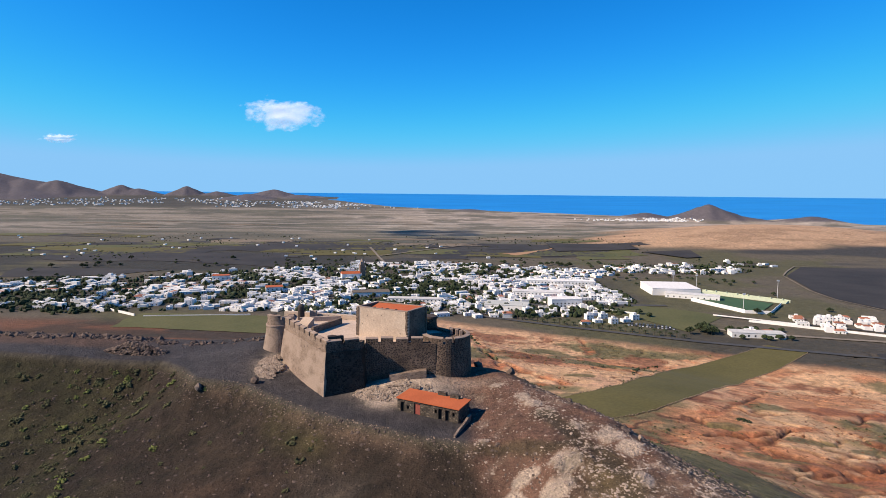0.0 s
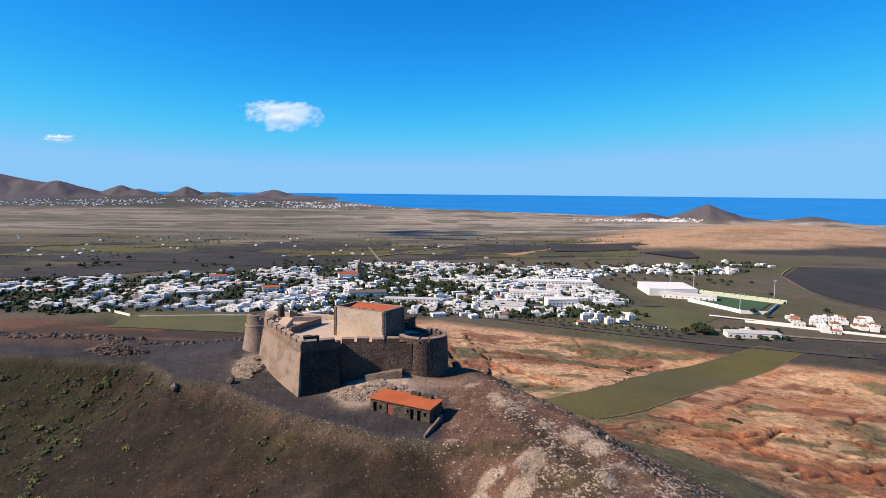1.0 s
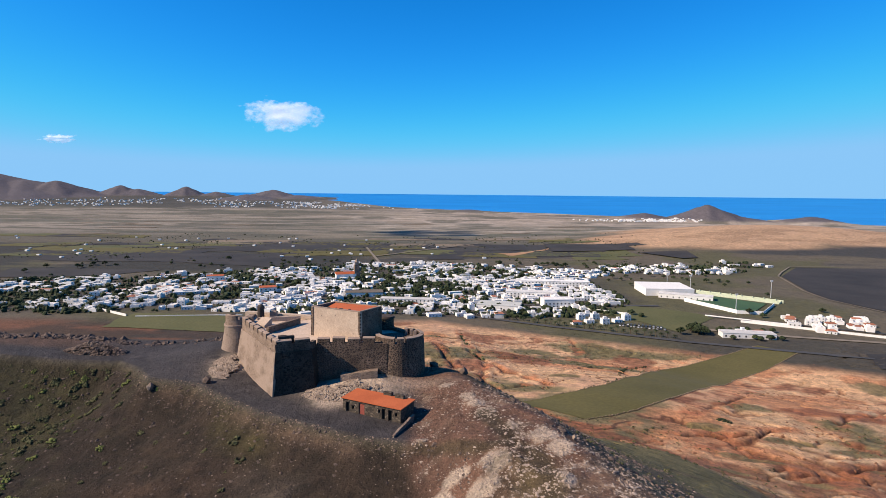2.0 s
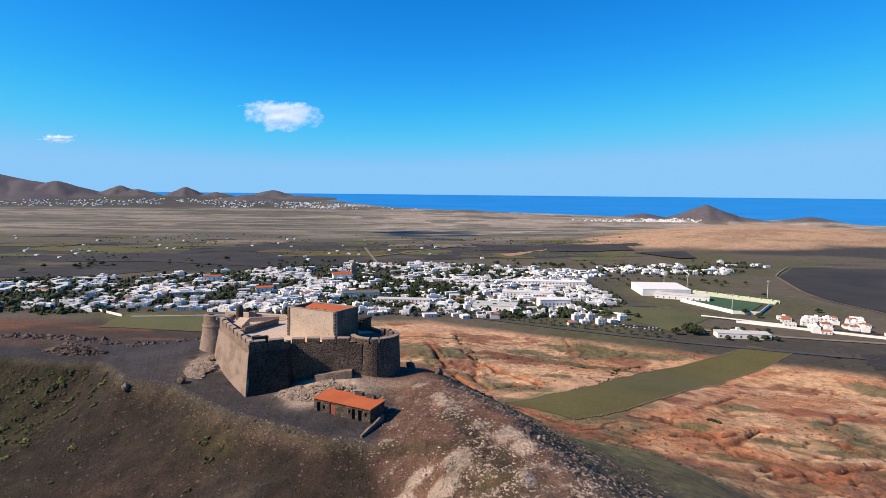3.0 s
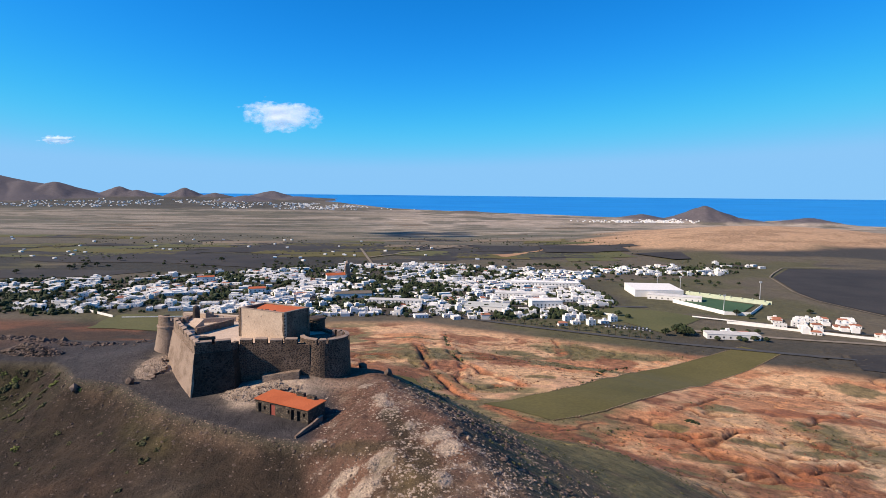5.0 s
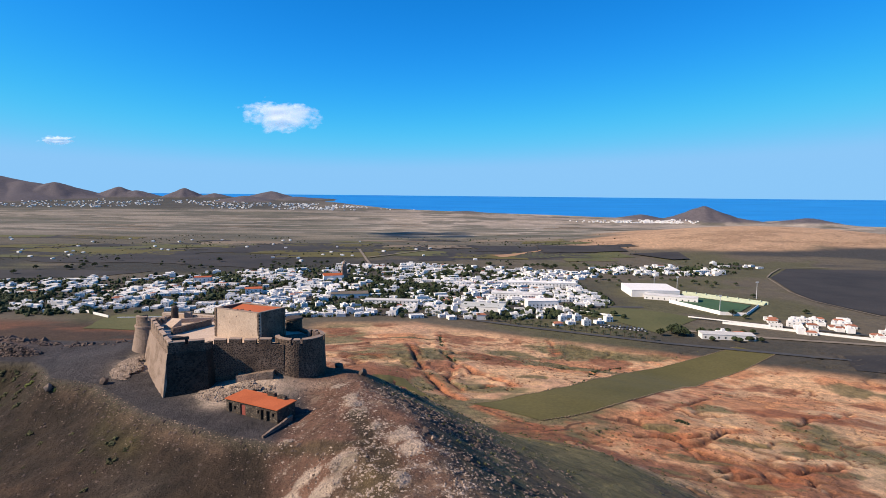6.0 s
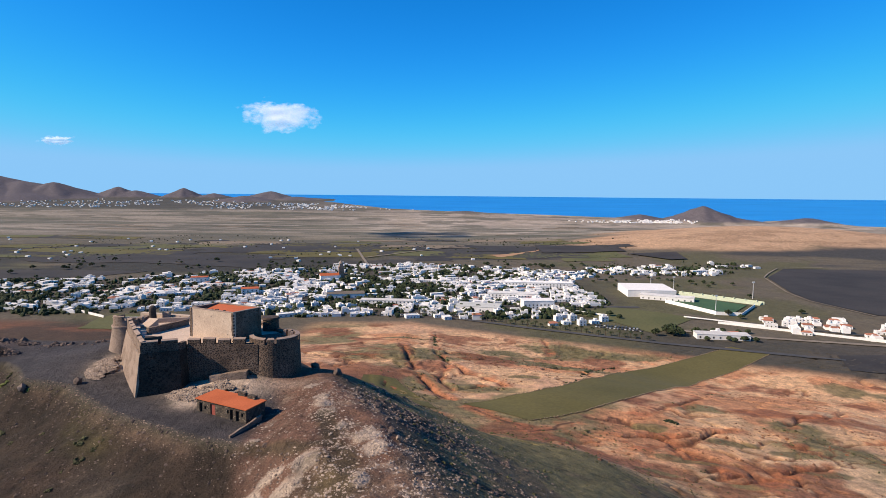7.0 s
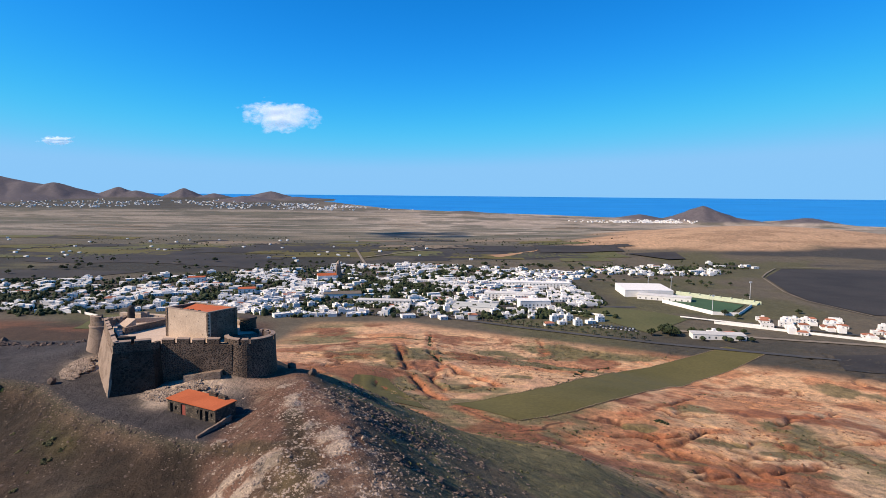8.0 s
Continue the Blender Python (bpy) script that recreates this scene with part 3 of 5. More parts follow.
def build_sea():
    m, t, b = nodes_of("sea_water", 0.35)
    n = noise_node(t, 0.004, 5, 0.6, stretch=(0.4, 1.6, 1))
    c = ramp(t, n.outputs[0], ((0.35, (0.014, 0.17, 0.50)), (0.65, (0.022, 0.23, 0.60)))).outputs[0]
    t.links.new(c, b.inputs["Base Color"])
    n2 = noise_node(t, 0.06, 4)
    add_bump(t, b, n2.outputs[0], 0.5, 3.0)
    verts, faces = [], []
    ys = [2250, 2690, 3400, 4200, 4992]
    for yy in ys:
        for xx in (-5200, -2000, 0, 2000, 5200):
            verts.append((xx, yy, float(sea_level(yy)) + (0 if yy > 2300 else -40)))
    for r in range(4):
        for k in range(4):
            i = r * 5 + k
            faces.append((i, i + 1, i + 6, i + 5))
    ob = array_mesh("water", verts, faces, m)
    tagged(ob, "calm deep blue ocean reaching the horizon", "sea", kind="structure")


build_sea()


# ---- fields, tracks and roads laid on the ground ----
def drape(name, left, right, material, label, category, lift=0.25, step=8.0, cross=6, ragged=0.0):
    """A strip of ground cover between two border lines."""
    def walk_line(pts, n):
        p = np.array(pts, float)
        d = np.concatenate(([0], np.cumsum(np.hypot(*np.diff(p, axis=0).T))))
        s = np.linspace(0, d[-1], n)
        return np.stack((np.interp(s, d, p[:, 0]), np.interp(s, d, p[:, 1])), 1)
    p = np.array(left, float)
    n = max(3, int(np.hypot(*np.diff(p, axis=0).T).sum() / step))
    a, b = walk_line(left, n), walk_line(right, n)
    s = np.linspace(0, 1, cross + 1)[None, :, None]
    g = a[:, None, :] * (1 - s) + b[:, None, :] * s
    if ragged:
        g = g + (np.stack((fbm(g[..., 0], g[..., 1], 25, 3, 70), fbm(g[..., 0], g[..., 1], 25, 3, 71)), -1) - 0.5) * ragged
    xy = g.reshape(-1, 2)
    z = terrain(xy[:, 0], xy[:, 1]) + lift
    verts = np.concatenate((xy, z[:, None]), 1)
    c = cross + 1
    faces = [(r * c + k, r * c + k + 1, (r + 1) * c + k + 1, (r + 1) * c + k) for r in range(n - 1) for k in range(cross)]
    ob = array_mesh(name, verts, faces, material, True)
    return tagged(ob, label, category, kind="structure")


def track(name, pts, width, material, label, category="track", lift=0.3):
    p = np.array(pts, float)
    d = np.gradient(p, axis=0)
    nrm = np.stack((-d[:, 1], d[:, 0]), 1) / np.hypot(d[:, 0], d[:, 1])[:, None] * width / 2
    return drape(name, p + nrm, p - nrm, material, label, category, lift, 6.0, 2)


GREEN_LOWER = [(66, 225), (78, 232), (94, 245), (110, 261), (131, 285), (160, 322), (202, 375), (241, 405), (288, 448)]
GREEN_UPPER = [(40, 249), (56, 263), (73, 274), (94, 295), (120, 331), (159, 393), (191, 415), (228, 441), (269, 471)]
drape("field", GREEN_LOWER, GREEN_UPPER, FIELD_GREEN, "long green cropped field edged by low stone walls", "field", 0.2, 4.0, 24)

drape("field", [(-6, 236), (-8, 282)], [(30, 232), (8, 284)], FIELD_GREEN, "small green cropped field behind the hill", "field", 0.25, 4.0, 16)


# ---- the castle ----
CASTLE = Vector((-12.0, 110.0, 0.0))
FLOOR_Z = 7.4
castle = thing("castle", Matrix.Translation(CASTLE), "old basalt castle with battered walls and round towers on a hilltop", "castle")


def cpart(name, bm, material, label="", parent=None):
    bmesh.ops.translate(bm, verts=bm.verts[:], vec=-CASTLE)
    return part(name, bm, material, parent or castle, label)


def roughen(bm, amount, size, seed):
    for v in bm.verts:
        q = v.co / size
        v.co += amount * Vector((noise.noise(q + Vector((seed, 0, 0))), noise.noise(q + Vector((0, seed, 9))), noise.noise(q + Vector((5, 0, seed)))))


def slab(a, b, thick, z0, z1, batter=0.0, cuts=0, rough=0.05, za=None, zb=None, ha=None, hb=None):
    """A wall along a to b whose outer face is on the right of the way, leaning inwards by batter, or to the head points ha, hb."""
    bm = bmesh.new()
    a, b = Vector((*a, 0)), Vector((*b, 0))
    way = (b - a).normalized()
    inn = Vector((-way.y, way.x, 0))
    ha = Vector((*ha, 0)) if ha else a + inn * batter
    hb = Vector((*hb, 0)) if hb else b + inn * batter
    zs0, zs1 = (z1 if za is None else za), (z1 if zb is None else zb)
    n, rows = max(2, int((b - a).length / 1.1)), 8
    grid = []
    for k in range(n + 1):
        f = k / n
        top = zs0 * (1 - f) + zs1 * f
        col = []
        for r in range(rows + 1):
            g = r / rows
            p = a.lerp(b, f).lerp(ha.lerp(hb, f), g)
            col.append(bm.verts.new((p.x, p.y, z0 + (top - z0) * g)))
        p = ha.lerp(hb, f) + inn * thick
        col.append(bm.verts.new((p.x, p.y, top)))
        col.append(bm.verts.new((p.x, p.y, z0)))
        grid.append(col)
    m = rows + 3
    for k in range(n):
        for r in range(m):
            bm.faces.new((grid[k][r], grid[k + 1][r], grid[k + 1][(r + 1) % m], grid[k][(r + 1) % m]))
    bm.faces.new(grid[0])
    bm.faces.new(list(reversed(grid[-1])))
    bmesh.ops.recalc_face_normals(bm, faces=bm.faces[:])
    roughen(bm, rough, 1.7, 3.0)
    return bm


def merlons(a, b, thick, z0, z1, count, gap, material, za=None, zb=None, cap=True):
    """A row of merlons with sloping tops along a to b, gaps between them."""
    a, b = Vector((*a, 0)), Vector((*b, 0))
    way = (b - a).normalized()
    inn = Vector((-way.y, way.x, 0))
    length = (b - a).length
    pitch = (length + gap) / count
    for k in range(count):
        s0, s1 = k * pitch, k * pitch + pitch - gap
        bm = bmesh.new()
        jig = 0.08 * math.sin(k * 2.7 + a.x)
        f = (s0 + s1) / 2 / length
        top = (z1 if za is None else za * (1 - f) + zb * f) + jig
        pts = [a + way * s0, a + way * s1, a + way * s1 + inn * thick, a + way * s0 + inn * thick]
        prism(bm, [(p.x, p.y, z0) for p in pts], [(p.x, p.y, top - (0.16 if j < 2 else 0)) for j, p in enumerate(pts)])
        bmesh.ops.bevel(bm, geom=bm.edges[:], offset=0.05, segments=1, affect="EDGES")
        ob = cpart("merlon", bm, material)
        if cap:
            bm = bmesh.new()
            prism(bm, [(p.x, p.y, top - (0.15 if j < 2 else -0.01)) for j, p in enumerate(pts)], [(p.x, p.y, top + (-0.05 if j < 2 else 0.1)) for j, p in enumerate(pts)])
            cpart("coping", bm, COPING)


def drum(cx, cy, r0, r1, z0, z1, seg=36, rows=8, rough=0.05):
    bm = bmesh.new()
    rings = []
    for k in range(rows + 1):
        f = k / rows
        r = r0 + (r1 - r0) * (1 - (1 - f) ** 1.3)
        rings.append([bm.verts.new((cx + r * math.cos(2 * math.pi * i / seg), cy + r * math.sin(2 * math.pi * i / seg), z0 + (z1 - z0) * f)) for i in range(seg)])
    for k in range(rows):
        for i in range(seg):
            j = (i + 1) % seg
            bm.faces.new((rings[k][i], rings[k][j], rings[k + 1][j], rings[k + 1][i]))
    bm.faces.new(rings[-1])
    bm.faces.new(list(reversed(rings[0])))
    roughen(bm, rough, 1.5, cx)
    return bm


def arc_merlon(cx, cy, r, thick, a0, a1, z0, z1, material, cap=True):
    n = max(2, int(abs(a1 - a0) / 9))
    bm = bmesh.new()
    ang = [radians(a0 + (a1 - a0) * k / n) for k in range(n + 1)]
    ring = [(cx + r * math.cos(t), cy + r * math.sin(t)) for t in ang] + [(cx + (r - thick) * math.cos(t), cy + (r - thick) * math.sin(t)) for t in reversed(ang)]
    prism(bm, [(x, y, z0) for x, y in ring], [(x, y, z1 - (0.15 if k <= n else 0)) for k, (x, y) in enumerate(ring)])
    cpart("merlon", bm, material)
    if cap:
        bm = bmesh.new()
        prism(bm, [(x, y, z1 - (0.14 if k <= n else -0.01)) for k, (x, y) in enumerate(ring)], [(x, y, z1 + (-0.03 if k <= n else 0.1)) for k, (x, y) in enumerate(ring)])
        cpart("coping", bm, COPING)


B, BR, CL = (-19.4, 92.3), (-12.8, 95.3), (-12.9, 98.6)
L, BL, BK, RT = (-31.5, 109.2), (-33.5, 124.0), (-5.0, 117.0), (0.6, 103.3)

# the paved platform fills the walls
bm = bmesh.new()
ring = [(-18.5, 96.8), (-15.2, 98.2), (-13.8, 100.0), (-3.0, 100.4), (2.6, 104.0), (2.4, 107.5), (-5.8, 116.0), (-32.2, 123.0), (-30.0, 113.4)]
prism(bm, [(x, y, 0.2) for x, y in ring], [(x, y, FLOOR_Z) for x, y in ring])
cpart("platform", bm, PAVING, "pale paved gun platform")
# heads of the battered lower walls, where the upright parapet begins
HB, HBR, HCL, HL = (-19.35, 94.4), (-13.9, 96.9), (-13.5, 99.0), (-30.85, 111.5)
# both bastion faces take the stone with shade in its colour
cpart("bastion_wall", slab(B, BR, 1.0, -1.2, 7.2, rough=0.08, za=7.2, zb=7.2, ha=HB, hb=HBR), STONE_BLOCK_SHADED, "battered bastion face of basalt blocks, shade darkened into the stone")
cpart("bastion_wall", slab(BR, CL, 0.8, -1.0, 7.2, rough=0.08, ha=HBR, hb=HCL), STONE_BLOCK_SHADED)
cpart("bastion_parapet", slab((-19.3, 94.55), (-13.95, 97.02), 0.75, 7.2, 8.45, 0.08, rough=0.06, za=8.5, zb=8.3), STONE_DARK, "dark basalt parapet over the bastion")
cpart("bastion_parapet", slab((-13.95, 97.05), (-13.5, 99.1), 0.7, 7.2, 8.3, 0.05, rough=0.05), STONE_DARK)
cpart("curtain_wall", slab((-13.4, 98.6), (-1.2, 98.95), 1.2, -0.5, 7.75, 0.2), STONE_DARK, "basalt rubble wall with pale mortar")
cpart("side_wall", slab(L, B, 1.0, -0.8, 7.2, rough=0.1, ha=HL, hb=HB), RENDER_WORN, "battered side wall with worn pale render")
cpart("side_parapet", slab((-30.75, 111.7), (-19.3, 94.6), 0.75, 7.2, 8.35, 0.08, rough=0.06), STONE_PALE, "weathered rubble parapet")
cpart("side_wall", slab(BL, (-32.2, 113.0), 1.2, -1, 7.9, 0.6), STONE_PALE)
cpart("back_wall", slab(BK, BL, 1.0, -3, 8.3, 0.3), PLASTER)
cpart("side_wall", slab((4.4, 106.0), BK, 1.0, -3, 7.9, 0.4), STONE_DARK)
merlons((-13.3, 98.83), (-3.4, 99.13), 0.75, 7.6, 8.7, 4, 0.5, STONE_DARK)
merlons((-19.2, 94.66), (-14.1, 97.0), 0.7, 8.2, 9.1, 2, 0.5, STONE_DARK, 9.15, 9.0)
merlons((-30.6, 111.6), (-19.3, 94.75), 0.65, 8.2, 9.2, 8, 0.5, STONE_PALE, 9.45, 9.1)

# round towers
cpart("round_tower", drum(*RT, 4.75, 4.4, 0.0, 7.7), STONE_DARK, "squat round basalt tower")
for a0, a1 in ((188, 262), (268, 284), (290, 350), (356, 402), (410, 440)):
    arc_merlon(*RT, 4.38, 0.75, a0, a1, 7.5, 8.7, STONE_DARK)
CT = (-32.7, 114.9)
cpart("round_tower", drum(*CT, 3.9, 2.45, -0.4, 7.3), RENDER_WORN, "tapering corner tower with worn render")
bm = bmesh.new()
bmesh.ops.create_cone(bm, segments=32, radius1=2.58, radius2=2.58, depth=0.3, cap_ends=True, matrix=Matrix.Translation((*CT, 7.4)))
cpart("cordon", bm, COPING, "projecting stone cordon")
cpart("tower_head", drum(*CT, 2.35, 2.25, 7.5, 8.5, 32, 3), STONE_PALE)
for a0, a1, h in ((120, 196, 9.1), (204, 292, 9.5), (302, 350, 9.0)):
    arc_merlon(*CT, 2.25, 0.5, a0, a1, 8.4, h, STONE_PALE)
cpart("stair_turret", drum(-2.7, 112.0, 1.7, 1.5, 6.0, 9.6, 24, 4), STONE_DARK, "low round stair turret")
bm = bmesh.new()
bmesh.ops.create_cone(bm, segments=24, radius1=1.75, radius2=1.6, depth=0.35, cap_ends=True, matrix=Matrix.Translation((-2.7, 112.0, 9.77)))
cpart("turret_cap", bm, QUOIN)
cpart("sentry_box", drum(-29.3, 119.0, 0.75, 0.68, 7.0, 9.9, 16, 4, 0.02), QUOIN, "small dark domed sentry box")
bm = bmesh.new()
bmesh.ops.create_uvsphere(bm, u_segments=14, v_segments=8, radius=0.7)
bmesh.ops.translate(bm, verts=bm.verts[:], vec=(-29.3, 119.0, 9.95))
cpart("sentry_dome", bm, QUOIN)

# the keep: rendered front, bare stone flanks
KEEP = [Vector((-16.0, 106.2, 0)), Vector((-6.25, 101.5, 0)), Vector((-2.95, 106.9, 0)), Vector((-12.6, 111.6, 0))]
keep_mid = sum(KEEP, Vector()) / 4
for k in range(4):
    a, b = KEEP[k], KEEP[(k + 1) % 4]
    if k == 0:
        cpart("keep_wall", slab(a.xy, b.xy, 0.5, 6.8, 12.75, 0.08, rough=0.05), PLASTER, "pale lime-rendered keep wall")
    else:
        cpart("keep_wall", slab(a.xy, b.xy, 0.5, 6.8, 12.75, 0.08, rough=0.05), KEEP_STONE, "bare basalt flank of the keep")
bm = bmesh.new()
inner = [p.lerp(keep_mid, 0.07) for p in KEEP]
prism(bm, [(p.x, p.y, 7.0) for p in inner], [(p.x, p.y, z) for p, z in zip(inner, (11.8, 12.7, 12.84, 12.72))])
cpart("keep_roof", bm, TERRACOTTA, "orange terrace roof falling to one side")
for k in range(4):
    a, b = KEEP[k], KEEP[(k + 1) % 4]
    a, b = a.lerp(keep_mid, 0.012), b.lerp(keep_mid, 0.012)
    bm = slab(a.xy, b.xy, 0.42, 12.74, 12.86, 0, rough=0.03)
    cpart("keep_coping", bm, COPING)
way = (KEEP[1] - KEEP[0]).normalized()
turn = Matrix.Rotation(math.atan2(way.y, way.x), 4, "Z")
for corner, sign in ((1, -1), (0, 1)):
    for k in range(9):
        z = 7.5 + k * 0.58 + 0.06 * math.sin(k * 2.1 + corner)
        s = (0.34 if (k + corner) % 2 else 0.2) * sign
        bm = bmesh.new()
        box(bm, min(s, -0.03 * sign), -0.03, z, max(s, -0.03 * sign), 0.3, z + 0.24 + 0.05 * (k % 3), Matrix.Translation(KEEP[corner]) @ turn)
        cpart("quoin", bm, QUOIN)
for f, w in ((0.30, 0.5), (0.48, 0.3), (0.60, 0.7), (0.80, 0.45)):
    p = KEEP[0].lerp(KEEP[1], f).lerp(keep_mid, 0.16)
    bm = bmesh.new()
    box(bm, p.x - w / 2, p.y - 0.15, 11.8, p.x + w / 2, p.y + 0.2, 12.95)
    bmesh.ops.bevel(bm, geom=bm.edges[:], offset=0.06, segments=1, affect="EDGES")
    cpart("roof_vent", bm, QUOIN)
# small putlog holes and a drain in the rendered front, dark blocks for their shade
for f, z, w in ((0.12, 9.6, 0.16), (0.22, 11.3, 0.12), (0.35, 10.4, 0.14), (0.5, 11.6, 0.12), (0.62, 9.2, 0.14), (0.78, 10.9, 0.12), (0.86, 8.6, 0.18), (0.06, 8.3, 0.2)):
    p = KEEP[0].lerp(KEEP[1], f)
    bm = bmesh.new()
    box(bm, -w / 2, 0.02, z, w / 2, 0.2, z + w * 0.8, Matrix.Translation(p) @ turn)
    cpart("putlog_hole", bm, DARK)

# low walls and a stair hood on the platform
cpart("low_wall", slab((-24.1, 106.9), (-20.2, 115.4), 0.6, 7.3, 8.6, 0, rough=0.05), STONE_PALE)
cpart("low_wall", slab((-29.0, 116.5), (-21.0, 118.6), 0.5, 7.3, 8.3, 0, rough=0.05), PLASTER)
# a low bench and a block stand on the far corner of the platform
for x, y, w, d, h in ((-27.0, 120.2, 1.4, 1.0, 1.6), (-24.2, 119.2, 1.0, 0.6, 0.9), (-30.8, 117.0, 1.2, 0.9, 1.2)):
    bm = bmesh.new()
    box(bm, x - w / 2, y - d / 2, 7.3, x + w / 2, y + d / 2, 7.4 + h)
    bmesh.ops.bevel(bm, geom=bm.edges[:], offset=0.08, segments=1, affect="EDGES")
    cpart("masonry_block", bm, COPING)
bm = bmesh.new()
hood = [(-28.4, 112.2), (-26.2, 111.2), (-25.4, 113.4), (-27.6, 114.4)]
prism(bm, [(x, y, 7.3) for x, y in hood], [(x, y, z) for (x, y), z in zip(hood, (7.9, 7.9, 9.0, 9.0))])
cpart("stair_hood", bm, PLASTER, "sloping rendered stair hood")
bm = bmesh.new()
box(bm, -1.3, -0.45, 7.3, 1.3, 0.45, 9.5, pose(-18.2, 97.0, 0, 0, 0, 25))
bmesh.ops.subdivide_edges(bm, edges=bm.edges[:], cuts=2, use_grid_fill=True)
roughen(bm, 0.25, 0.8, 3)
cpart("broken_merlon", bm, QUOIN, "crumbled dark merlon")
for x, y in ((2.6, 105.8), (3.3, 104.8), (1.6, 106.4)):
    bm = bmesh.new()
    box(bm, x - 0.28, y - 0.28, 7.3, x + 0.28, y + 0.28, 8.75)
    bmesh.ops.bevel(bm, geom=bm.edges[:], offset=0.06, segments=1, affect="EDGES")
    cpart("pedestal", bm, COPING)
# stepped footing beside the round tower
bm = slab((-9.0, 97.2), (-2.8, 97.3), 1.6, 0.0, 3.4, 0.3, rough=0.22, za=2.6, zb=3.4)
cpart("footing", bm, STONE_PALE, "pale rubble footing under the wall")


# ---- the guard hut ----
hut_m = pose(-6.9, 87.1, 0.15, 0, 0, math.degrees(math.atan2(-4.9, 9.4)))
hut = thing("stone_hut", hut_m, "low basalt stone hut with an orange flat roof", "hut")
HUT_L, HUT_D, HUT_H = 10.4, 3.8, 2.2


def open_wall(length, height, thick, holes):
    """A wall in x, z with openings (x0, x1, z0, z1) that go through it."""
    bm = bmesh.new()
    x = 0.0
    for x0, x1, z0, z1 in sorted(holes):
        box(bm, x, 0, -1.2, x0, thick, height)
        if z0 > -1.0:
            box(bm, x0, 0, -1.2, x1, thick, z0)
        box(bm, x0, 0, z1, x1, thick, height)
        x = x1
    box(bm, x, 0, -1.2, length, thick, height)
    return bm


STONE_HUT = masonry("hut_rubble", ((0.03, 0.026, 0.022), (0.12, 0.09, 0.065), (0.055, 0.045, 0.036), (0.2, 0.155, 0.115)), (0.075, 0.062, 0.05), 0.34, 0.1)
holes = [(0.55, 1.2, 0.0, 1.75), (1.65, 2.1, 0.75, 1.35), (2.95, 4.0, 0.0, 1.95), (6.45, 6.85, 1.0, 1.6), (7.1, 7.7, 0.0, 1.8), (8.25, 8.95, 0.0, 1.8), (9.4, 9.8, 1.0, 1.6)]
part("front_wall", open_wall(HUT_L, HUT_H, 0.4, holes), STONE_HUT, hut)
for name, x0, y0, x1, y1 in (("side_wall", 0, 0.4, 0.4, HUT_D), ("side_wall", HUT_L - 0.4, 0.4, HUT_L, HUT_D), ("back_wall", 0.4, HUT_D - 0.4, HUT_L - 0.4, HUT_D)):
    bm = bmesh.new()
    box(bm, x0, y0, -1.2, x1, y1, HUT_H)
    part(name, bm, STONE_HUT, hut)
bm = bmesh.new()
prism(bm, [(-0.15, -0.2, 2.21), (HUT_L + 0.2, -0.2, 2.21), (HUT_L + 0.2, HUT_D + 0.15, 2.41), (-0.15, HUT_D + 0.15, 2.41)],
      [(-0.15, -0.2, 2.34), (HUT_L + 0.2, -0.2, 2.34), (HUT_L + 0.2, HUT_D + 0.15, 2.56), (-0.15, HUT_D + 0.15, 2.56)])
part("roof", bm, TERRACOTTA, hut, "smooth terracotta-orange roof slab")
bm = bmesh.new()
box(bm, 2.98, 0.18, 0.0, 3.97, 0.25, 1.93)
door = part("door", bm, RED_DOOR, hut, "red-brown plank door")
for k in range(5):
    bm = bmesh.new()
    box(bm, 3.0 + k * 0.195, 0.15, 0.02, 3.175 + k * 0.195, 0.179, 1.9)
    part("plank", bm, RED_DOOR, door)
for x0, x1, z0, z1 in holes:
    if abs(x0 - 2.95) > 0.01:
        # set-back panel, near-black to stand for the shade inside the opening
        bm = bmesh.new()
        box(bm, x0, 0.3, z0, x1, 0.36, z1)
        part("shutter", bm, DARK, hut)
    bm = bmesh.new()
    box(bm, x0 - 0.1, -0.05, z1, x1 + 0.1, 0.3, z1 + 0.16)
    part("lintel", bm, QUOIN, hut)
for x, y, w, h in ((5.2, 3.9, 1.4, 0.4), (7.4, 3.7, 1.5, 0.42)):
    bm = bmesh.new()
    box(bm, x, y - 0.5, 2.3, x + w, y + 0.1, 2.62 + h)
    bmesh.ops.subdivide_edges(bm, edges=bm.edges[:], cuts=2, use_grid_fill=True)
    roughen(bm, 0.12, 0.6, x)
    part("chimney", bm, STONE_HUT, hut, "low stone chimney stack")

# a sloping wall beside the hut
bm = slab((3.9, 83.6), (1.4, 77.4), 0.32, -0.8, 1.4, 0.05, rough=0.12, za=1.25, zb=0.6)
wall = array_mesh("stone_wall", [], [], STONE_PALE)
bm.to_mesh(wall.data)
tagged(wall, "short sloping dry stone wall beside the hut", "wall")


# ---- many small solids in one mesh ----
def lump_base():
    bm = bmesh.new()
    bmesh.ops.create_icosphere(bm, subdivisions=1, radius=1.0)
    v = np.array([x.co[:] for x in bm.verts])
    bm.verts.index_update()
    f = np.array([[x.index for x in q.verts] for q in bm.faces])
    bm.free()
    return v, f


LUMP_V, LUMP_F = lump_base()


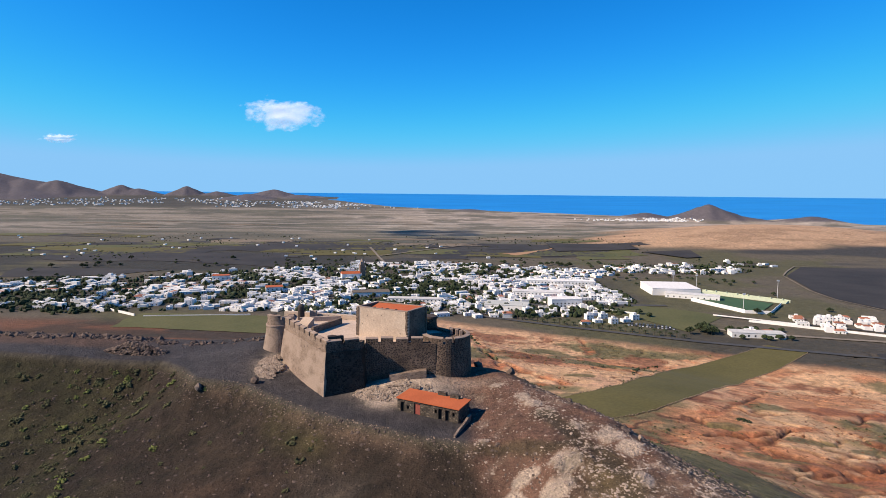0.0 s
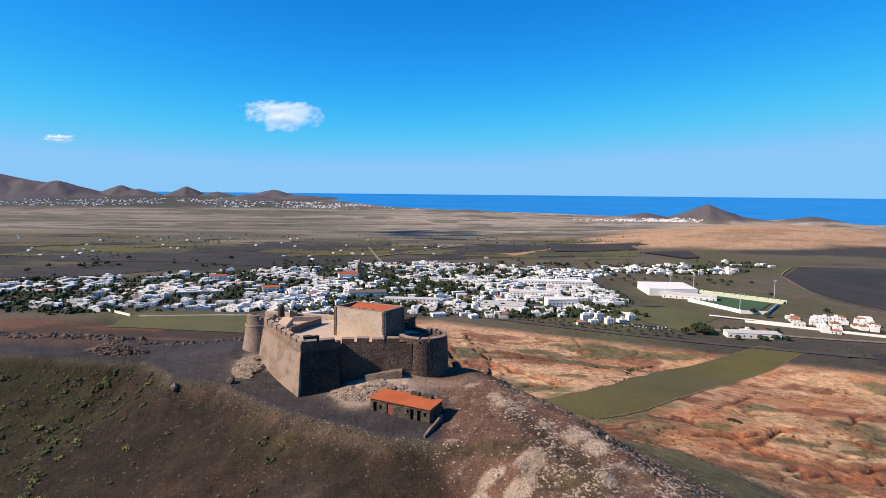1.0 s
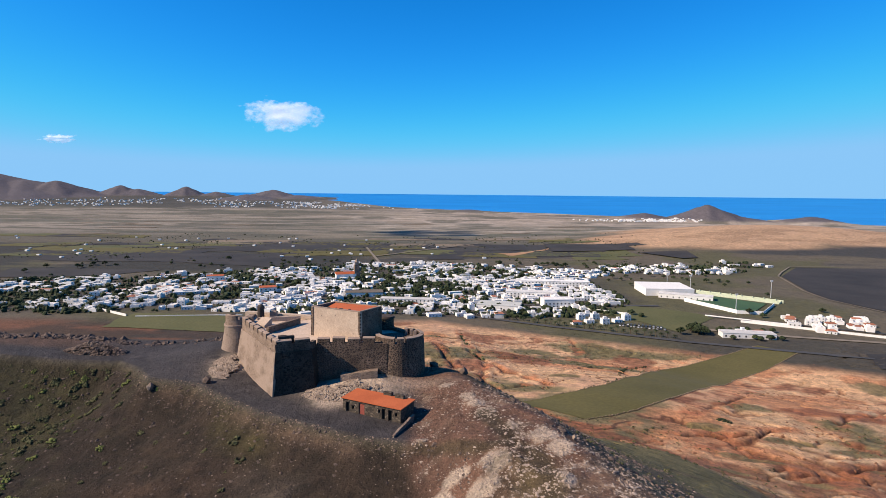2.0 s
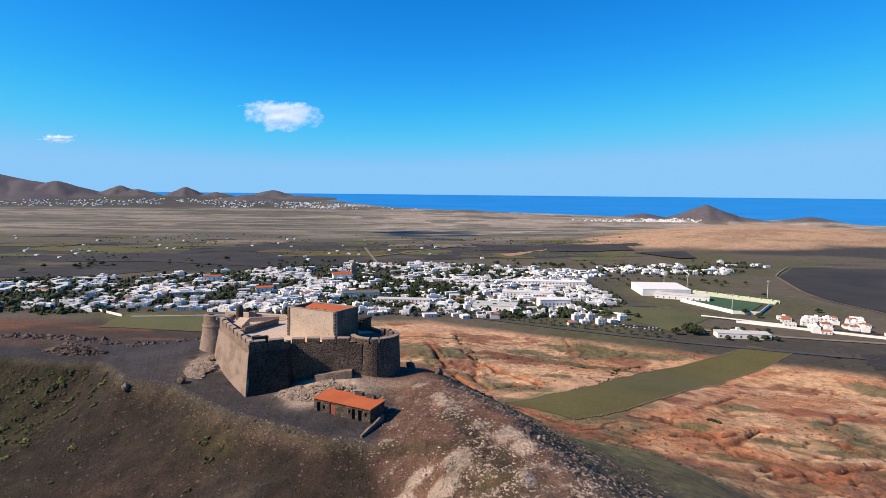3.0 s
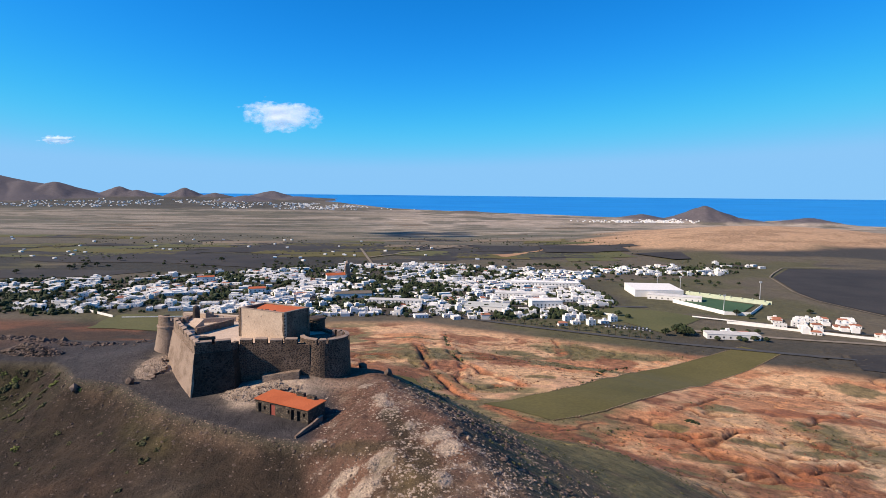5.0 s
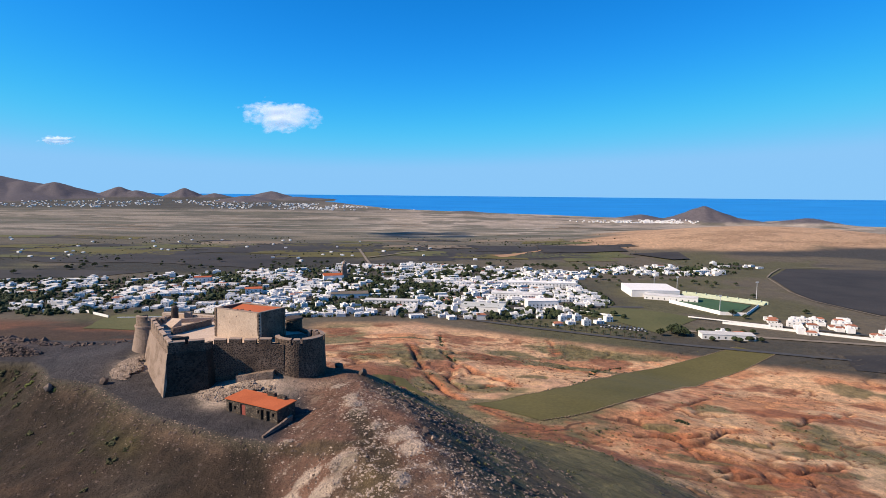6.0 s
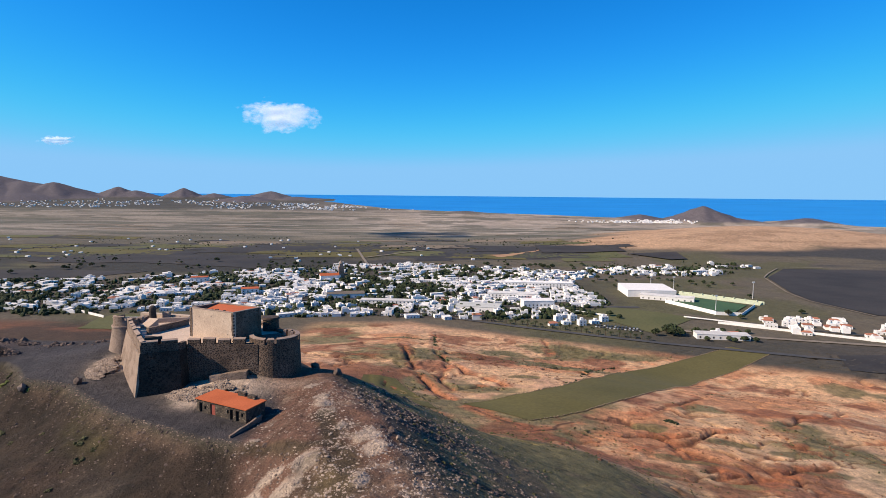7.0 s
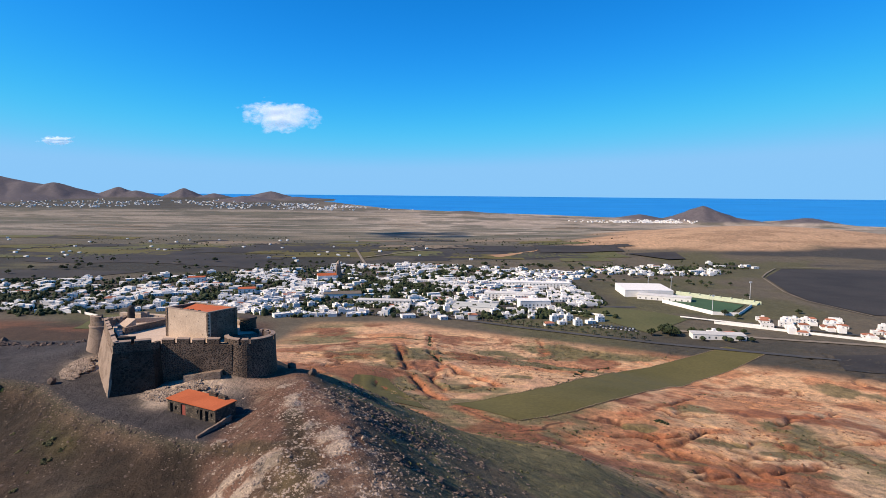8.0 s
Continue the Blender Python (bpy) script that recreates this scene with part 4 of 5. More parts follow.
def lumps(name, centres, radii, material, rng, flat=0.7, jag=0.3, smooth=False):
    """Uneven stones or clumps at the centres, as one mesh."""
    n = len(centres)
    sc = radii[:, None] * (1 + jag * (rng.random((n, 3)) - 0.5) * 2) * np.array([1, 1, flat])
    v = LUMP_V[None] * (1 + jag * (rng.random((n, len(LUMP_V), 1)) - 0.5) * 1.6)
    ang = rng.random(n) * 6.283
    c, s = np.cos(ang)[:, None], np.sin(ang)[:, None]
    v = v * sc[:, None, :]
    x, y = v[..., 0] * c - v[..., 1] * s, v[..., 0] * s + v[..., 1] * c
    v = np.stack((x, y, v[..., 2]), -1) + centres[:, None, :]
    f = LUMP_F[None] + (np.arange(n) * len(LUMP_V))[:, None, None]
    me = bpy.data.meshes.new(name)
    f = f.reshape(-1, 3)
    me.vertices.add(v.shape[0] * v.shape[1])
    me.vertices.foreach_set("co", v.ravel())
    me.loops.add(f.size)
    me.loops.foreach_set("vertex_index", f.ravel())
    me.polygons.add(len(f))
    me.polygons.foreach_set("loop_start", np.arange(0, f.size, 3))
    me.update(calc_edges=True)
    me.polygons.foreach_set("use_smooth", np.full(len(f), smooth))
    me.materials.append(material)
    return new(name, me)


def strew(rng, count, x0, x1, y0, y1, keep):
    """Random places in a rectangle, thinned by keep(x, y) from 0 to 1."""
    x, y = rng.uniform(x0, x1, count), rng.uniform(y0, y1, count)
    ok = rng.random(count) < keep(x, y)
    return x[ok], y[ok]


def on_ground(x, y, sink):
    return np.stack((x, y, terrain(x, y) - sink), 1)


def stones(name, label, rng, count, area, keep, r0, r1, material, power=2.5, flat=0.65):
    x, y = strew(rng, count, *area, keep)
    r = r0 + (r1 - r0) * rng.random(len(x)) ** power
    ob = lumps(name, on_ground(x, y, r * 0.15), r, material, rng, flat, 0.35)
    return tagged(ob, label, "stones", kind="stuff")


rng = np.random.default_rng(7)


def knoll_keep(x, y):
    out, inn = -line_side(x, y, BROW), line_side(x, y, EDGE)
    c = fbm(x, y, 6, 4, 42) * 0.5 + 0.5 * fbm(x, y, 22, 5, 41)
    return (0.7 * sstep(0.42, 0.56, c) * sstep(0.46, 0.58, fbm(x, y, 1.5, 3, 58)) + crag_field(x, y) * 1.2) * (out < 4) * (x > 4 + 0.25 * (y - 78)) + 0.05 * (out < 8)


stones("pale_stones", "scattered pale limestone rubble on reddish soil", rng, 42000, (3, 34, 56, 96), knoll_keep, 0.035, 0.24, ROCK_PALE, 4.0, 0.5)
stones("dark_stones", "dark basalt boulders strewn down the outer slope", rng, 9000, (14, 75, 56, 150),
       lambda x, y: (-line_side(x, y, BROW) > 1) * sstep(42, 8, -line_side(x, y, BROW)) * (0.08 + sstep(0.48, 0.6, fbm(x, y, 6, 4, 42))), 0.08, 0.6, ROCK_DARK, 3.5)
stones("slope_gravel", "brown and pale gravel over the outer slope", rng, 16000, (16, 80, 56, 150),
       lambda x, y: (-line_side(x, y, BROW) > 0.5) * sstep(48, 10, -line_side(x, y, BROW)) * sstep(0.4, 0.56, fbm(x, y, 4, 4, 69)), 0.05, 0.3, ROCK_TAN, 3.0)
stones("slope_stones", "small pale stones on the crater slope", rng, 3000, (-80, 12, 62, 104),
       lambda x, y: (line_side(x, y, EDGE) > 1) * sstep(0.42, 0.6, fbm(x, y, 12, 4, 81)), 0.03, 0.12, ROCK_PALE, 3.0, 0.5)
stones("slope_cobbles", "brown cobbles on the crater slope", rng, 14000, (-80, 12, 62, 110),
       lambda x, y: (line_side(x, y, EDGE) > 0.2) * (0.2 + 0.8 * sstep(6, 0, line_side(x, y, EDGE))), 0.06, 0.32, ROCK_DARK, 3.0)
stones("lip_stones", "brown stones along the terrace's broken edge", rng, 16000, (-48, 6, 72, 104),
       lambda x, y: (line_side(x, y, EDGE) > -0.2) * np.exp(-(line_side(x, y, EDGE) / 2.2) ** 2), 0.03, 0.17, ROCK_TAN, 3.0, 0.5)
stones("rim_rocks", "row of dark lava rocks along the rim track", rng, 4000, (-115, -38, 120, 131),
       lambda x, y: np.exp(-((y - 126.5 + 1.2 * np.sin(x * 0.2)) / 1.4) ** 2) * (0.35 + 0.65 * (x < -66)), 0.15, 0.85, ROCK_DARK, 1.8, 0.8)
stones("badland_stones", "loose stones over the ochre badland", rng, 14000, (30, 300, 150, 420),
       lambda x, y: sstep(0.5, 0.62, fbm(x, y, 18, 4, 83)) * (np.abs(line_side(x, y, [(45, 224), (180, 362), (290, 472)])) > 30), 0.12, 0.8, ROCK_RED, 4.0)


def pile(name, label, cx, cy, rx, ry, h, count, r0, r1, material, group=""):
    """A heap of stones, one thing."""
    a, q = rng.random(count) * 6.283, np.sqrt(rng.random(count))
    x, y = cx + rx * q * np.cos(a), cy + ry * q * np.sin(a)
    z = terrain(x, y) + h * (1 - q ** 1.6) * (0.7 + 0.6 * fbm(x, y, 2.0, 2, 90))
    ok = fbm(x, y, 2.2, 3, 91) > 0.33 + 0.12 * q
    x, y, z = x[ok], y[ok], z[ok]
    r = r0 + (r1 - r0) * rng.random(len(x)) ** 3
    ob = lumps(name, np.stack((x, y, z - r * 0.2), 1), r, material, rng, 0.5, 0.45)
    return tagged(ob, label, "stone heap", group, "stuff")


pile("rubble_heap", "heap of grey brown rubble beside the rim track", -63.0, 117.8, 6.6, 2.6, 1.9, 1500, 0.1, 0.38, plain_mat("grey_rubble", (0.10, 0.07, 0.055), (0.18, 0.13, 0.10), 0.8))
pile("rubble_heap", "fan of pale fallen rubble below the castle wall", -31.0, 105.8, 3.3, 5.4, 0.6, 4200, 0.05, 0.34, ROCK_SAND)
pile("rubble_heap", "bank of pale rubble under the castle's front wall", -8.0, 94.2, 7.0, 3.8, 0.55, 5200, 0.04, 0.32, ROCK_SAND)


def boulder(label, x, y, r, material):
    ob = lumps("boulder", np.array([[x, y, gz(x, y) + r * 0.45]]), np.array([r]), material, rng, 0.75, 0.3)
    return tagged(ob, label, "boulder", "boulders")


boulder("dark block of lava at the terrace's edge", -32.6, 98.6, 0.95, ROCK_DARK)
boulder("brown boulder on the crater slope", -42.4, 98.9, 0.9, ROCK_TAN)
boulder("pale boulder on the brow of the knoll", 25.3, 72.2, 0.55, ROCK_TAN)
boulder("dark boulder behind the round tower", 12.2, 101.5, 0.9, ROCK_DARK)
boulder("dark boulder in the castle's shade", 6.8, 108.0, 1.1, ROCK_DARK)


def shrubs(name, label, count, area, keep, r0, r1, material, per=7):
    x, y = strew(rng, count, *area, keep)
    r = r0 + (r1 - r0) * rng.random(len(x)) ** 1.7
    k = len(x)
    ox, oy = (rng.random((k, per)) - 0.5) * 1.7 * r[:, None], (rng.random((k, per)) - 0.5) * 1.7 * r[:, None]
    cx, cy = (x[:, None] + ox).ravel(), (y[:, None] + oy).ravel()
    rr = np.repeat(r * (0.45 if per < 10 else 0.3), per) * (0.6 + 0.7 * rng.random(k * per))
    c = on_ground(cx, cy, 0)
    c[:, 2] += rr * (0.4 + 0.8 * rng.random(k * per))
    ob = lumps(name, c, rr, material, rng, 0.75, 0.45)
    return tagged(ob, label, "shrubs", kind="stuff")


SHRUB_BRIGHT = plain_mat("fresh_leaves", (0.085, 0.10, 0.025), (0.15, 0.165, 0.045), 0.3, 0.9, 4.0)
shrubs("spurge_shrubs", "low grey green spurge bushes on the crater slope", 900, (-95, -18, 66, 116),
       lambda x, y: (line_side(x, y, EDGE) > 1.5) * (0.1 + sstep(-38, -62, x)) * sstep(0.4, 0.58, fbm(x, y, 10, 3, 85)), 0.2, 0.75, SHRUB, 16)
shrubs("fresh_shrubs", "bright green bushes on the crater slope", 260, (-95, -20, 70, 116),
       lambda x, y: (line_side(x, y, EDGE) > 1.0) * sstep(-30, -60, x) * sstep(0.45, 0.6, fbm(x, y, 9, 3, 86)), 0.25, 0.8, SHRUB_BRIGHT, 18)
shrubs("slope_scrub", "dry scrub on the outer slope", 2600, (16, 130, 60, 230),
       lambda x, y: (-line_side(x, y, BROW) > 3) * (terrain(x, y) < 0) * sstep(0.42, 0.6, fbm(x, y, 16, 3, 87)), 0.1, 0.4, SHRUB, 5)
shrubs("badland_scrub", "olive scrub in the gullies of the badland", 6000, (0, 330, 170, 540),
       lambda x, y: sstep(0.54, 0.64, fbm(x * 0.55, y, 34, 5, 48)) * (np.abs(line_side(x, y, [(45, 224), (180, 362), (290, 472)])) > 28), 0.2, 0.9, SHRUB, 3)


def scrub_row(label, pts, count, r0, r1):
    """A broken row of bushes along a line."""
    q = np.array(pts, float)
    d = np.concatenate(([0], np.cumsum(np.hypot(*np.diff(q, axis=0).T))))
    s = rng.random(count) * d[-1]
    s = s[fbm(s, s * 0, 7, 2, 88) > 0.4]
    x, y = np.interp(s, d, q[:, 0]) + rng.normal(0, 0.9, len(s)), np.interp(s, d, q[:, 1]) + rng.normal(0, 0.9, len(s))
    r = r0 + (r1 - r0) * rng.random(len(s)) ** 2
    ob = lumps("scrub_row", on_ground(x, y, -r * 0.4), r, LEAF, rng, 0.75, 0.45)
    tagged(ob, label, "shrubs", kind="stuff")


scrub_row("dark bushes along a dry watercourse", [(105, 316), (126, 367), (161, 415)], 170, 0.25, 0.9)
scrub_row("grey green bushes on a bank of the badland", [(114, 244), (127, 241), (136, 233)], 150, 0.25, 0.8)
scrub_row("dark bushes in the great gully of the badland", [(24, 506), (25, 449), (27, 379), (33, 353), (39, 340)], 160, 0.3, 1.1)
scrub_row("low bushes along the crop field's border", [(73, 276), (94, 297), (120, 333), (159, 395)], 120, 0.2, 0.6)

# low stone walls along the crop field
ROCK_WALL = plain_mat("field_stone", (0.12, 0.09, 0.06), (0.22, 0.17, 0.12), 0.5)


def field_wall(pts, label):
    p = np.array(pts, float)
    d = np.concatenate(([0], np.cumsum(np.hypot(*np.diff(p, axis=0).T))))
    s = np.arange(0, d[-1], 0.75)
    x, y = np.interp(s, d, p[:, 0]) + rng.normal(0, 0.25, len(s)), np.interp(s, d, p[:, 1]) + rng.normal(0, 0.25, len(s))
    r = 0.18 + 0.2 * rng.random(len(s))
    ob = lumps("field_wall", on_ground(x, y, -0.3), r, ROCK_WALL, rng, 0.9, 0.35)
    tagged(ob, label, "wall")


field_wall(GREEN_LOWER, "low dry stone wall along the crop field's lower side")
field_wall(GREEN_UPPER, "low dry stone wall along the crop field's upper side")
field_wall([(8, 284), (19, 258), (30, 232)], "low dry stone wall beside the small green field")

# ---- fields and roads of the plain ----
drape("field", [(322, 405), (352, 398)], [(340, 446), (390, 450)], FIELD_BLACK, "small black ash field", "field", 0.4, 5, 8)
drape("field", [(-300, 515), (-225, 505), (-140, 490)], [(-300, 575), (-230, 572), (-150, 562)], FIELD_OLIVE, "green grass field below the town", "field", 0.4, 8, 8, 10)
drape("field", [(490, 605), (474, 690), (484, 750), (532, 892), (622, 1004)], [(660, 590), (720, 700), (790, 800), (850, 900), (860, 985)], FIELD_BLACK, "wide black ash field", "field", 0.6, 12, 24)
drape("field", [(415, 1205), (520, 1215)], [(470, 1115), (505, 1125)], FIELD_BLACK, "black ash field at the foot of the tan hill", "field", 2.0, 8, 12)
drape("field", [(240, 1230), (420, 1240)], [(250, 1390), (420, 1330)], FIELD_BLACK, "black ash field at the foot of the tan hill", "field", 2.0, 8, 12, 20)
drape("field", [(1050, 1180), (1300, 1180)], [(1080, 1290), (1300, 1300)], FIELD_BLACK, "black ash field on the tan hill's flank", "field", 2.0, 12, 12, 20)
drape("field", [(166, 600), (200, 560), (222, 514)], [(218, 640), (262, 612), (288, 584)], FIELD_OLIVE, "grassy plot beside the sports ground", "field", 0.4, 8, 8)
drape("field", [(120, 1190), (230, 1260)], [(150, 1150), (250, 1310)], FIELD_RED, "ochre ploughed field", "field", 0.8, 8, 8, 15)
drape("field", [(-700, 1010), (-440, 1000), (-250, 940)], [(-820, 1180), (-520, 1170), (-300, 1130)], FIELD_BLACK, "broad black ash field beyond the town", "field", 0.6, 12, 16, 30)
drape("field", [(-470, 1190), (-300, 1210), (-130, 1230)], [(-500, 1340), (-300, 1420), (-110, 1400)], FIELD_BLACK, "broad black ash field beyond the town", "field", 0.6, 12, 16, 30)
drape("field", [(-620, 800), (-480, 830)], [(-660, 900), (-420, 900)], FIELD_BLACK, "black ash field beside the town", "field", 0.6, 10, 12, 20)
field_rng = random.Random(11)
for k in range(64):
    yy = field_rng.uniform(1040, 1560)
    xx = field_rng.uniform(-0.82, 0.24) * yy
    w, d = field_rng.uniform(70, 260), field_rng.uniform(25, 110)
    tilt = field_rng.uniform(-0.25, 0.25)
    mat, lab = field_rng.choice(((FIELD_BLACK, "black ash field on the plain"), (FIELD_BLACK, "black ash field on the plain"), (FIELD_OLIVE, "grassy field on the plain"),
                                 (FIELD_GREEN, "dull green field on the plain"), (FIELD_TAN, "dry tan field on the plain") if yy > 1330 else (FIELD_BLACK, "black ash field on the plain")))
    drape("field", [(xx, yy), (xx + w, yy + tilt * w)], [(xx + 20, yy + d), (xx + w * 0.95, yy + d + tilt * w)], mat, lab, "field", 0.6, 12, 6, 26)
for k in range(14):
    yy = field_rng.uniform(1600, 2600)
    xx = field_rng.uniform(-0.8, 0.35) * yy
    w, d = field_rng.uniform(80, 260), field_rng.uniform(25, 70)
    drape("field", [(xx, yy), (xx + w, yy + 20)], [(xx + 30, yy + d), (xx + w, yy + d)], FIELD_TAN, "pale dry field far out on the plain", "field", 0.8, 25, 4, 60)

drape("pavement", [(15, 585), (112, 528), (215, 476), (336, 430)], [(17, 590), (115, 534), (218, 482), (339, 436)], ASPHALT, "narrow asphalt lane below the town", "lane", 0.6, 6, 3)
track("road", [(241, 530), (300, 505), (376, 484), (470, 455)], 7, TRACK, "pale road past the white villas", "road", 0.6)
track("road", [(279, 584), (330, 560), (400, 520), (480, 470)], 5, ASPHALT, "asphalt road behind the villas", "road", 0.6)
track("road", [(-160, 1290), (-120, 1100), (-85, 940)], 5, TRACK, "pale straight track out of the town", "track", 1.8)
track("road", [(-120, 1120), (0, 1290), (95, 1420)], 5, TRACK, "pale diagonal track over the fields", "track", 1.8)
track("road", [(527, 892), (560, 940), (612, 1006), (700, 1020)], 2.4, TRACK, "winding pale track", "track", 1.4)
track("road", [(484, 600), (470, 690), (480, 752), (527, 892)], 2.2, TRACK, "pale track beside the black field", "track", 1.0)
track("road", [(-620, 700), (-300, 655), (0, 640), (250, 640)], 8, ASPHALT, "asphalt street through the town", "street", 0.5)


# ---- the white town ----
def in_town(x, y):
    q = np.zeros(np.shape(x))
    for cx, cy, rx, ry in TOWN:
        q = np.maximum(q, 1.25 - ((x - cx) / rx) ** 2 - ((y - cy) / ry) ** 2)
    return q


TILES = plain_mat("clay_tiles", (0.30, 0.12, 0.07), (0.38, 0.16, 0.10), 0.4, 0.9, 5.0, 0.3, 0.05, 0.3)


def house_proto(w, d, h, style, seed):
    """One whitewashed house standing round the origin: walls, roof, door and windows."""
    r = random.Random(seed)
    names = {"flat": "low whitewashed house with a flat roof", "tile": "whitewashed house with an orange tiled roof", "two": "whitewashed two-storey house with a flat roof"}
    h0 = thing("house", pose(0, 0, 0), names[style], "house", "town houses")
    bm = bmesh.new()
    if style == "tile":
        box(bm, -w / 2, -d / 2, -2, w / 2, d / 2, h)
        part("wall", bm, WHITE, h0)
        bm = bmesh.new()
        e, top = 0.35, h + d * 0.2
        vs = [bm.verts.new(p) for p in ((-w / 2 - e, -d / 2 - e, h), (w / 2 + e, -d / 2 - e, h), (w / 2 + e, d / 2 + e, h), (-w / 2 - e, d / 2 + e, h), (-w / 2 + d * 0.25, 0, top), (w / 2 - d * 0.25, 0, top))]
        for f in ((0, 1, 5, 4), (1, 2, 5), (2, 3, 4, 5), (3, 0, 4), (3, 2, 1, 0)):
            bm.faces.new([vs[i] for i in f])
        part("roof", bm, TILES, h0, "hipped orange tile roof")
    else:
        t = 0.3
        for x0, y0, x1, y1 in ((-w / 2, -d / 2, w / 2, -d / 2 + t), (-w / 2, d / 2 - t, w / 2, d / 2), (-w / 2, -d / 2 + t, -w / 2 + t, d / 2 - t), (w / 2 - t, -d / 2 + t, w / 2, d / 2 - t)):
            box(bm, x0, y0, -2, x1, y1, h + 0.6)
        part("wall", bm, WHITE, h0)
        bm = bmesh.new()
        box(bm, -w / 2 + t, -d / 2 + t, h - 0.3, w / 2 - t, d / 2 - t, h)
        part("roof", bm, ROOF_GREY, h0, "pale flat roof")
        if style == "two" or r.random() < 0.5:
            bm = bmesh.new()
            sx, sy = r.uniform(-w / 4, w / 6), r.uniform(-d / 4, d / 6)
            box(bm, sx, sy, h - 0.1, sx + w * r.uniform(0.3, 0.5), sy + d * r.uniform(0.3, 0.5), h + 2.5)
            part("roof_room", bm, WHITE, h0)
        bm = bmesh.new()
        bmesh.ops.create_cone(bm, segments=8, radius1=0.6, radius2=0.55, depth=1.3, cap_ends=True, matrix=Matrix.Translation((w / 2 - 1.4, d / 2 - 1.4, h + 0.65)))
        part("water_tank", bm, ROOF_GREY, h0)
    levels = 2 if h > 4.5 else 1
    for lev in range(levels):
        n = max(2, int(w / 3.2))
        for k in range(n):
            x = -w / 2 + (k + 0.5) * w / n
            bm = bmesh.new()
            if lev == 0 and k == n // 2:
                box(bm, x - 0.55, -d / 2 - 0.05, 0, x + 0.55, -d / 2 + 0.15, 2.2)
                part("door", bm, WOOD_GREEN, h0)
            else:
                box(bm, x - 0.55, -d / 2 - 0.04, lev * 2.9 + 0.9, x + 0.55, -d / 2 + 0.15, lev * 2.9 + 2.2)
                part("window", bm, PANE, h0)
        for k in range(2):
            y = -d / 4 + k * d / 2
            bm = bmesh.new()
            box(bm, w / 2 - 0.15, y - 0.5, lev * 2.9 + 0.9, w / 2 + 0.04, y + 0.5, lev * 2.9 + 2.2)
            part("window", bm, PANE, h0)
    return h0


PROTOS = [(house_proto(9, 8, 3.3, "flat", 1), 9, 8), (house_proto(12, 8, 3.5, "flat", 2), 12, 8), (house_proto(8, 8, 6.2, "two", 3), 8, 8), (house_proto(11, 9, 6.4, "two", 4), 11, 9),
          (house_proto(15, 9, 3.6, "flat", 5), 15, 9), (house_proto(10, 8, 3.4, "tile", 6), 10, 8), (house_proto(12, 9, 6.0, "tile", 7), 12, 9), (house_proto(18, 10, 6.5, "two", 8), 18, 10)]

town_rng = random.Random(5)
spots = []
for i in range(-76, 76):
    for j in range(-40, 60):
        bx, by = i // 6, j // 5
        turn = 10 + 28 * (float(vnoise(bx * 7.3, by * 5.1, 3.0, 150)) - 0.5) * 2
        a = radians(12)
        u, v = i * 10.4 + bx * 3 + (j % 2) * 4, j * 9.6 + by * 4.5
        x, y = -60 + u * math.cos(a) - v * math.sin(a), 780 + u * math.sin(a) + v * math.cos(a)
        x += 22 * (float(fbm(x, y, 130, 2, 151)) - 0.5) * 2 + town_rng.uniform(-2.8, 2.8)
        y += 22 * (float(fbm(x, y, 130, 2, 152)) - 0.5) * 2 + town_rng.uniform(-2.8, 2.8)
        q = float(in_town(x, y)) + 0.5 * (float(fbm(x, y, 80, 3, 153)) - 0.5)
        if q <= 0.22 or y < 565:
            continue
        if 215 < x < 420 and 590 < y < 850:
            continue
        g = float(fbm(x, y, 70, 3, 120))
        if town_rng.random() < min(1.0, 0.3 + q) * (0.76 if g < 0.52 else 0.18) * (0.72 if x < -330 else 1):
            spots.append((y, x, turn + town_rng.choice((0, 90, 180, 270))))
spots.sort()
# villas below the road, with orange roofs
for x, y, turn in ((345, 548, -20), (362, 540, -20), (380, 548, -18), (398, 535, -20), (372, 560, -22), (415, 545, -20), (430, 522, -18), (352, 566, -20), (446, 535, -20), (392, 565, -18), (412, 508, -22), (436, 498, -20), (458, 510, -20),
                   (136, 545, 12), (150, 552, 12), (164, 548, 10), (178, 556, 14), (145, 566, 12), (160, 570, 12), (190, 566, 12), (262, 512, 5), (278, 516, 5), (292, 512, 5)):
    spots.append((y, x, turn - 1000))
spots.sort()
for k in range(30):
    spots.append((town_rng.uniform(500, 585), town_rng.uniform(350, 440), -1020 + town_rng.choice((0, 90))))
spots.sort()
placed = 0
solid = []
WEIGHTS = (8, 8, 3, 2, 6, 0.7, 0.3, 1.2)
for y, x, turn in spots:
    villa = turn < -500
    turn = turn + 1000 if villa else turn
    proto, w, d = PROTOS[town_rng.choice((5, 0, 2, 0, 5, 1))] if villa else town_rng.choices(PROTOS, WEIGHTS)[0]
    if placed < 296:
        sx, sy, sz = (0.9, 0.8, 0.8) if villa else (town_rng.uniform(0.65, 1.35), town_rng.uniform(0.65, 1.1), town_rng.uniform(0.62, 0.9))
        copy_thing(proto, pose(x, y, gz(x, y), 0, 0, turn) @ Matrix.Diagonal((sx, sy, sz, 1)))
        placed += 1
    else:
        k = town_rng.uniform(0.7, 1.35)
        solid.append((x, y, turn, w * k, d * town_rng.uniform(0.6, 1.0), town_rng.uniform(2.4, 3.4) if town_rng.random() < 0.8 else town_rng.uniform(4.2, 5.6)))
for proto, w, d in PROTOS:
    for o in (*proto.children_recursive, proto):
        bpy.data.objects.remove(o)


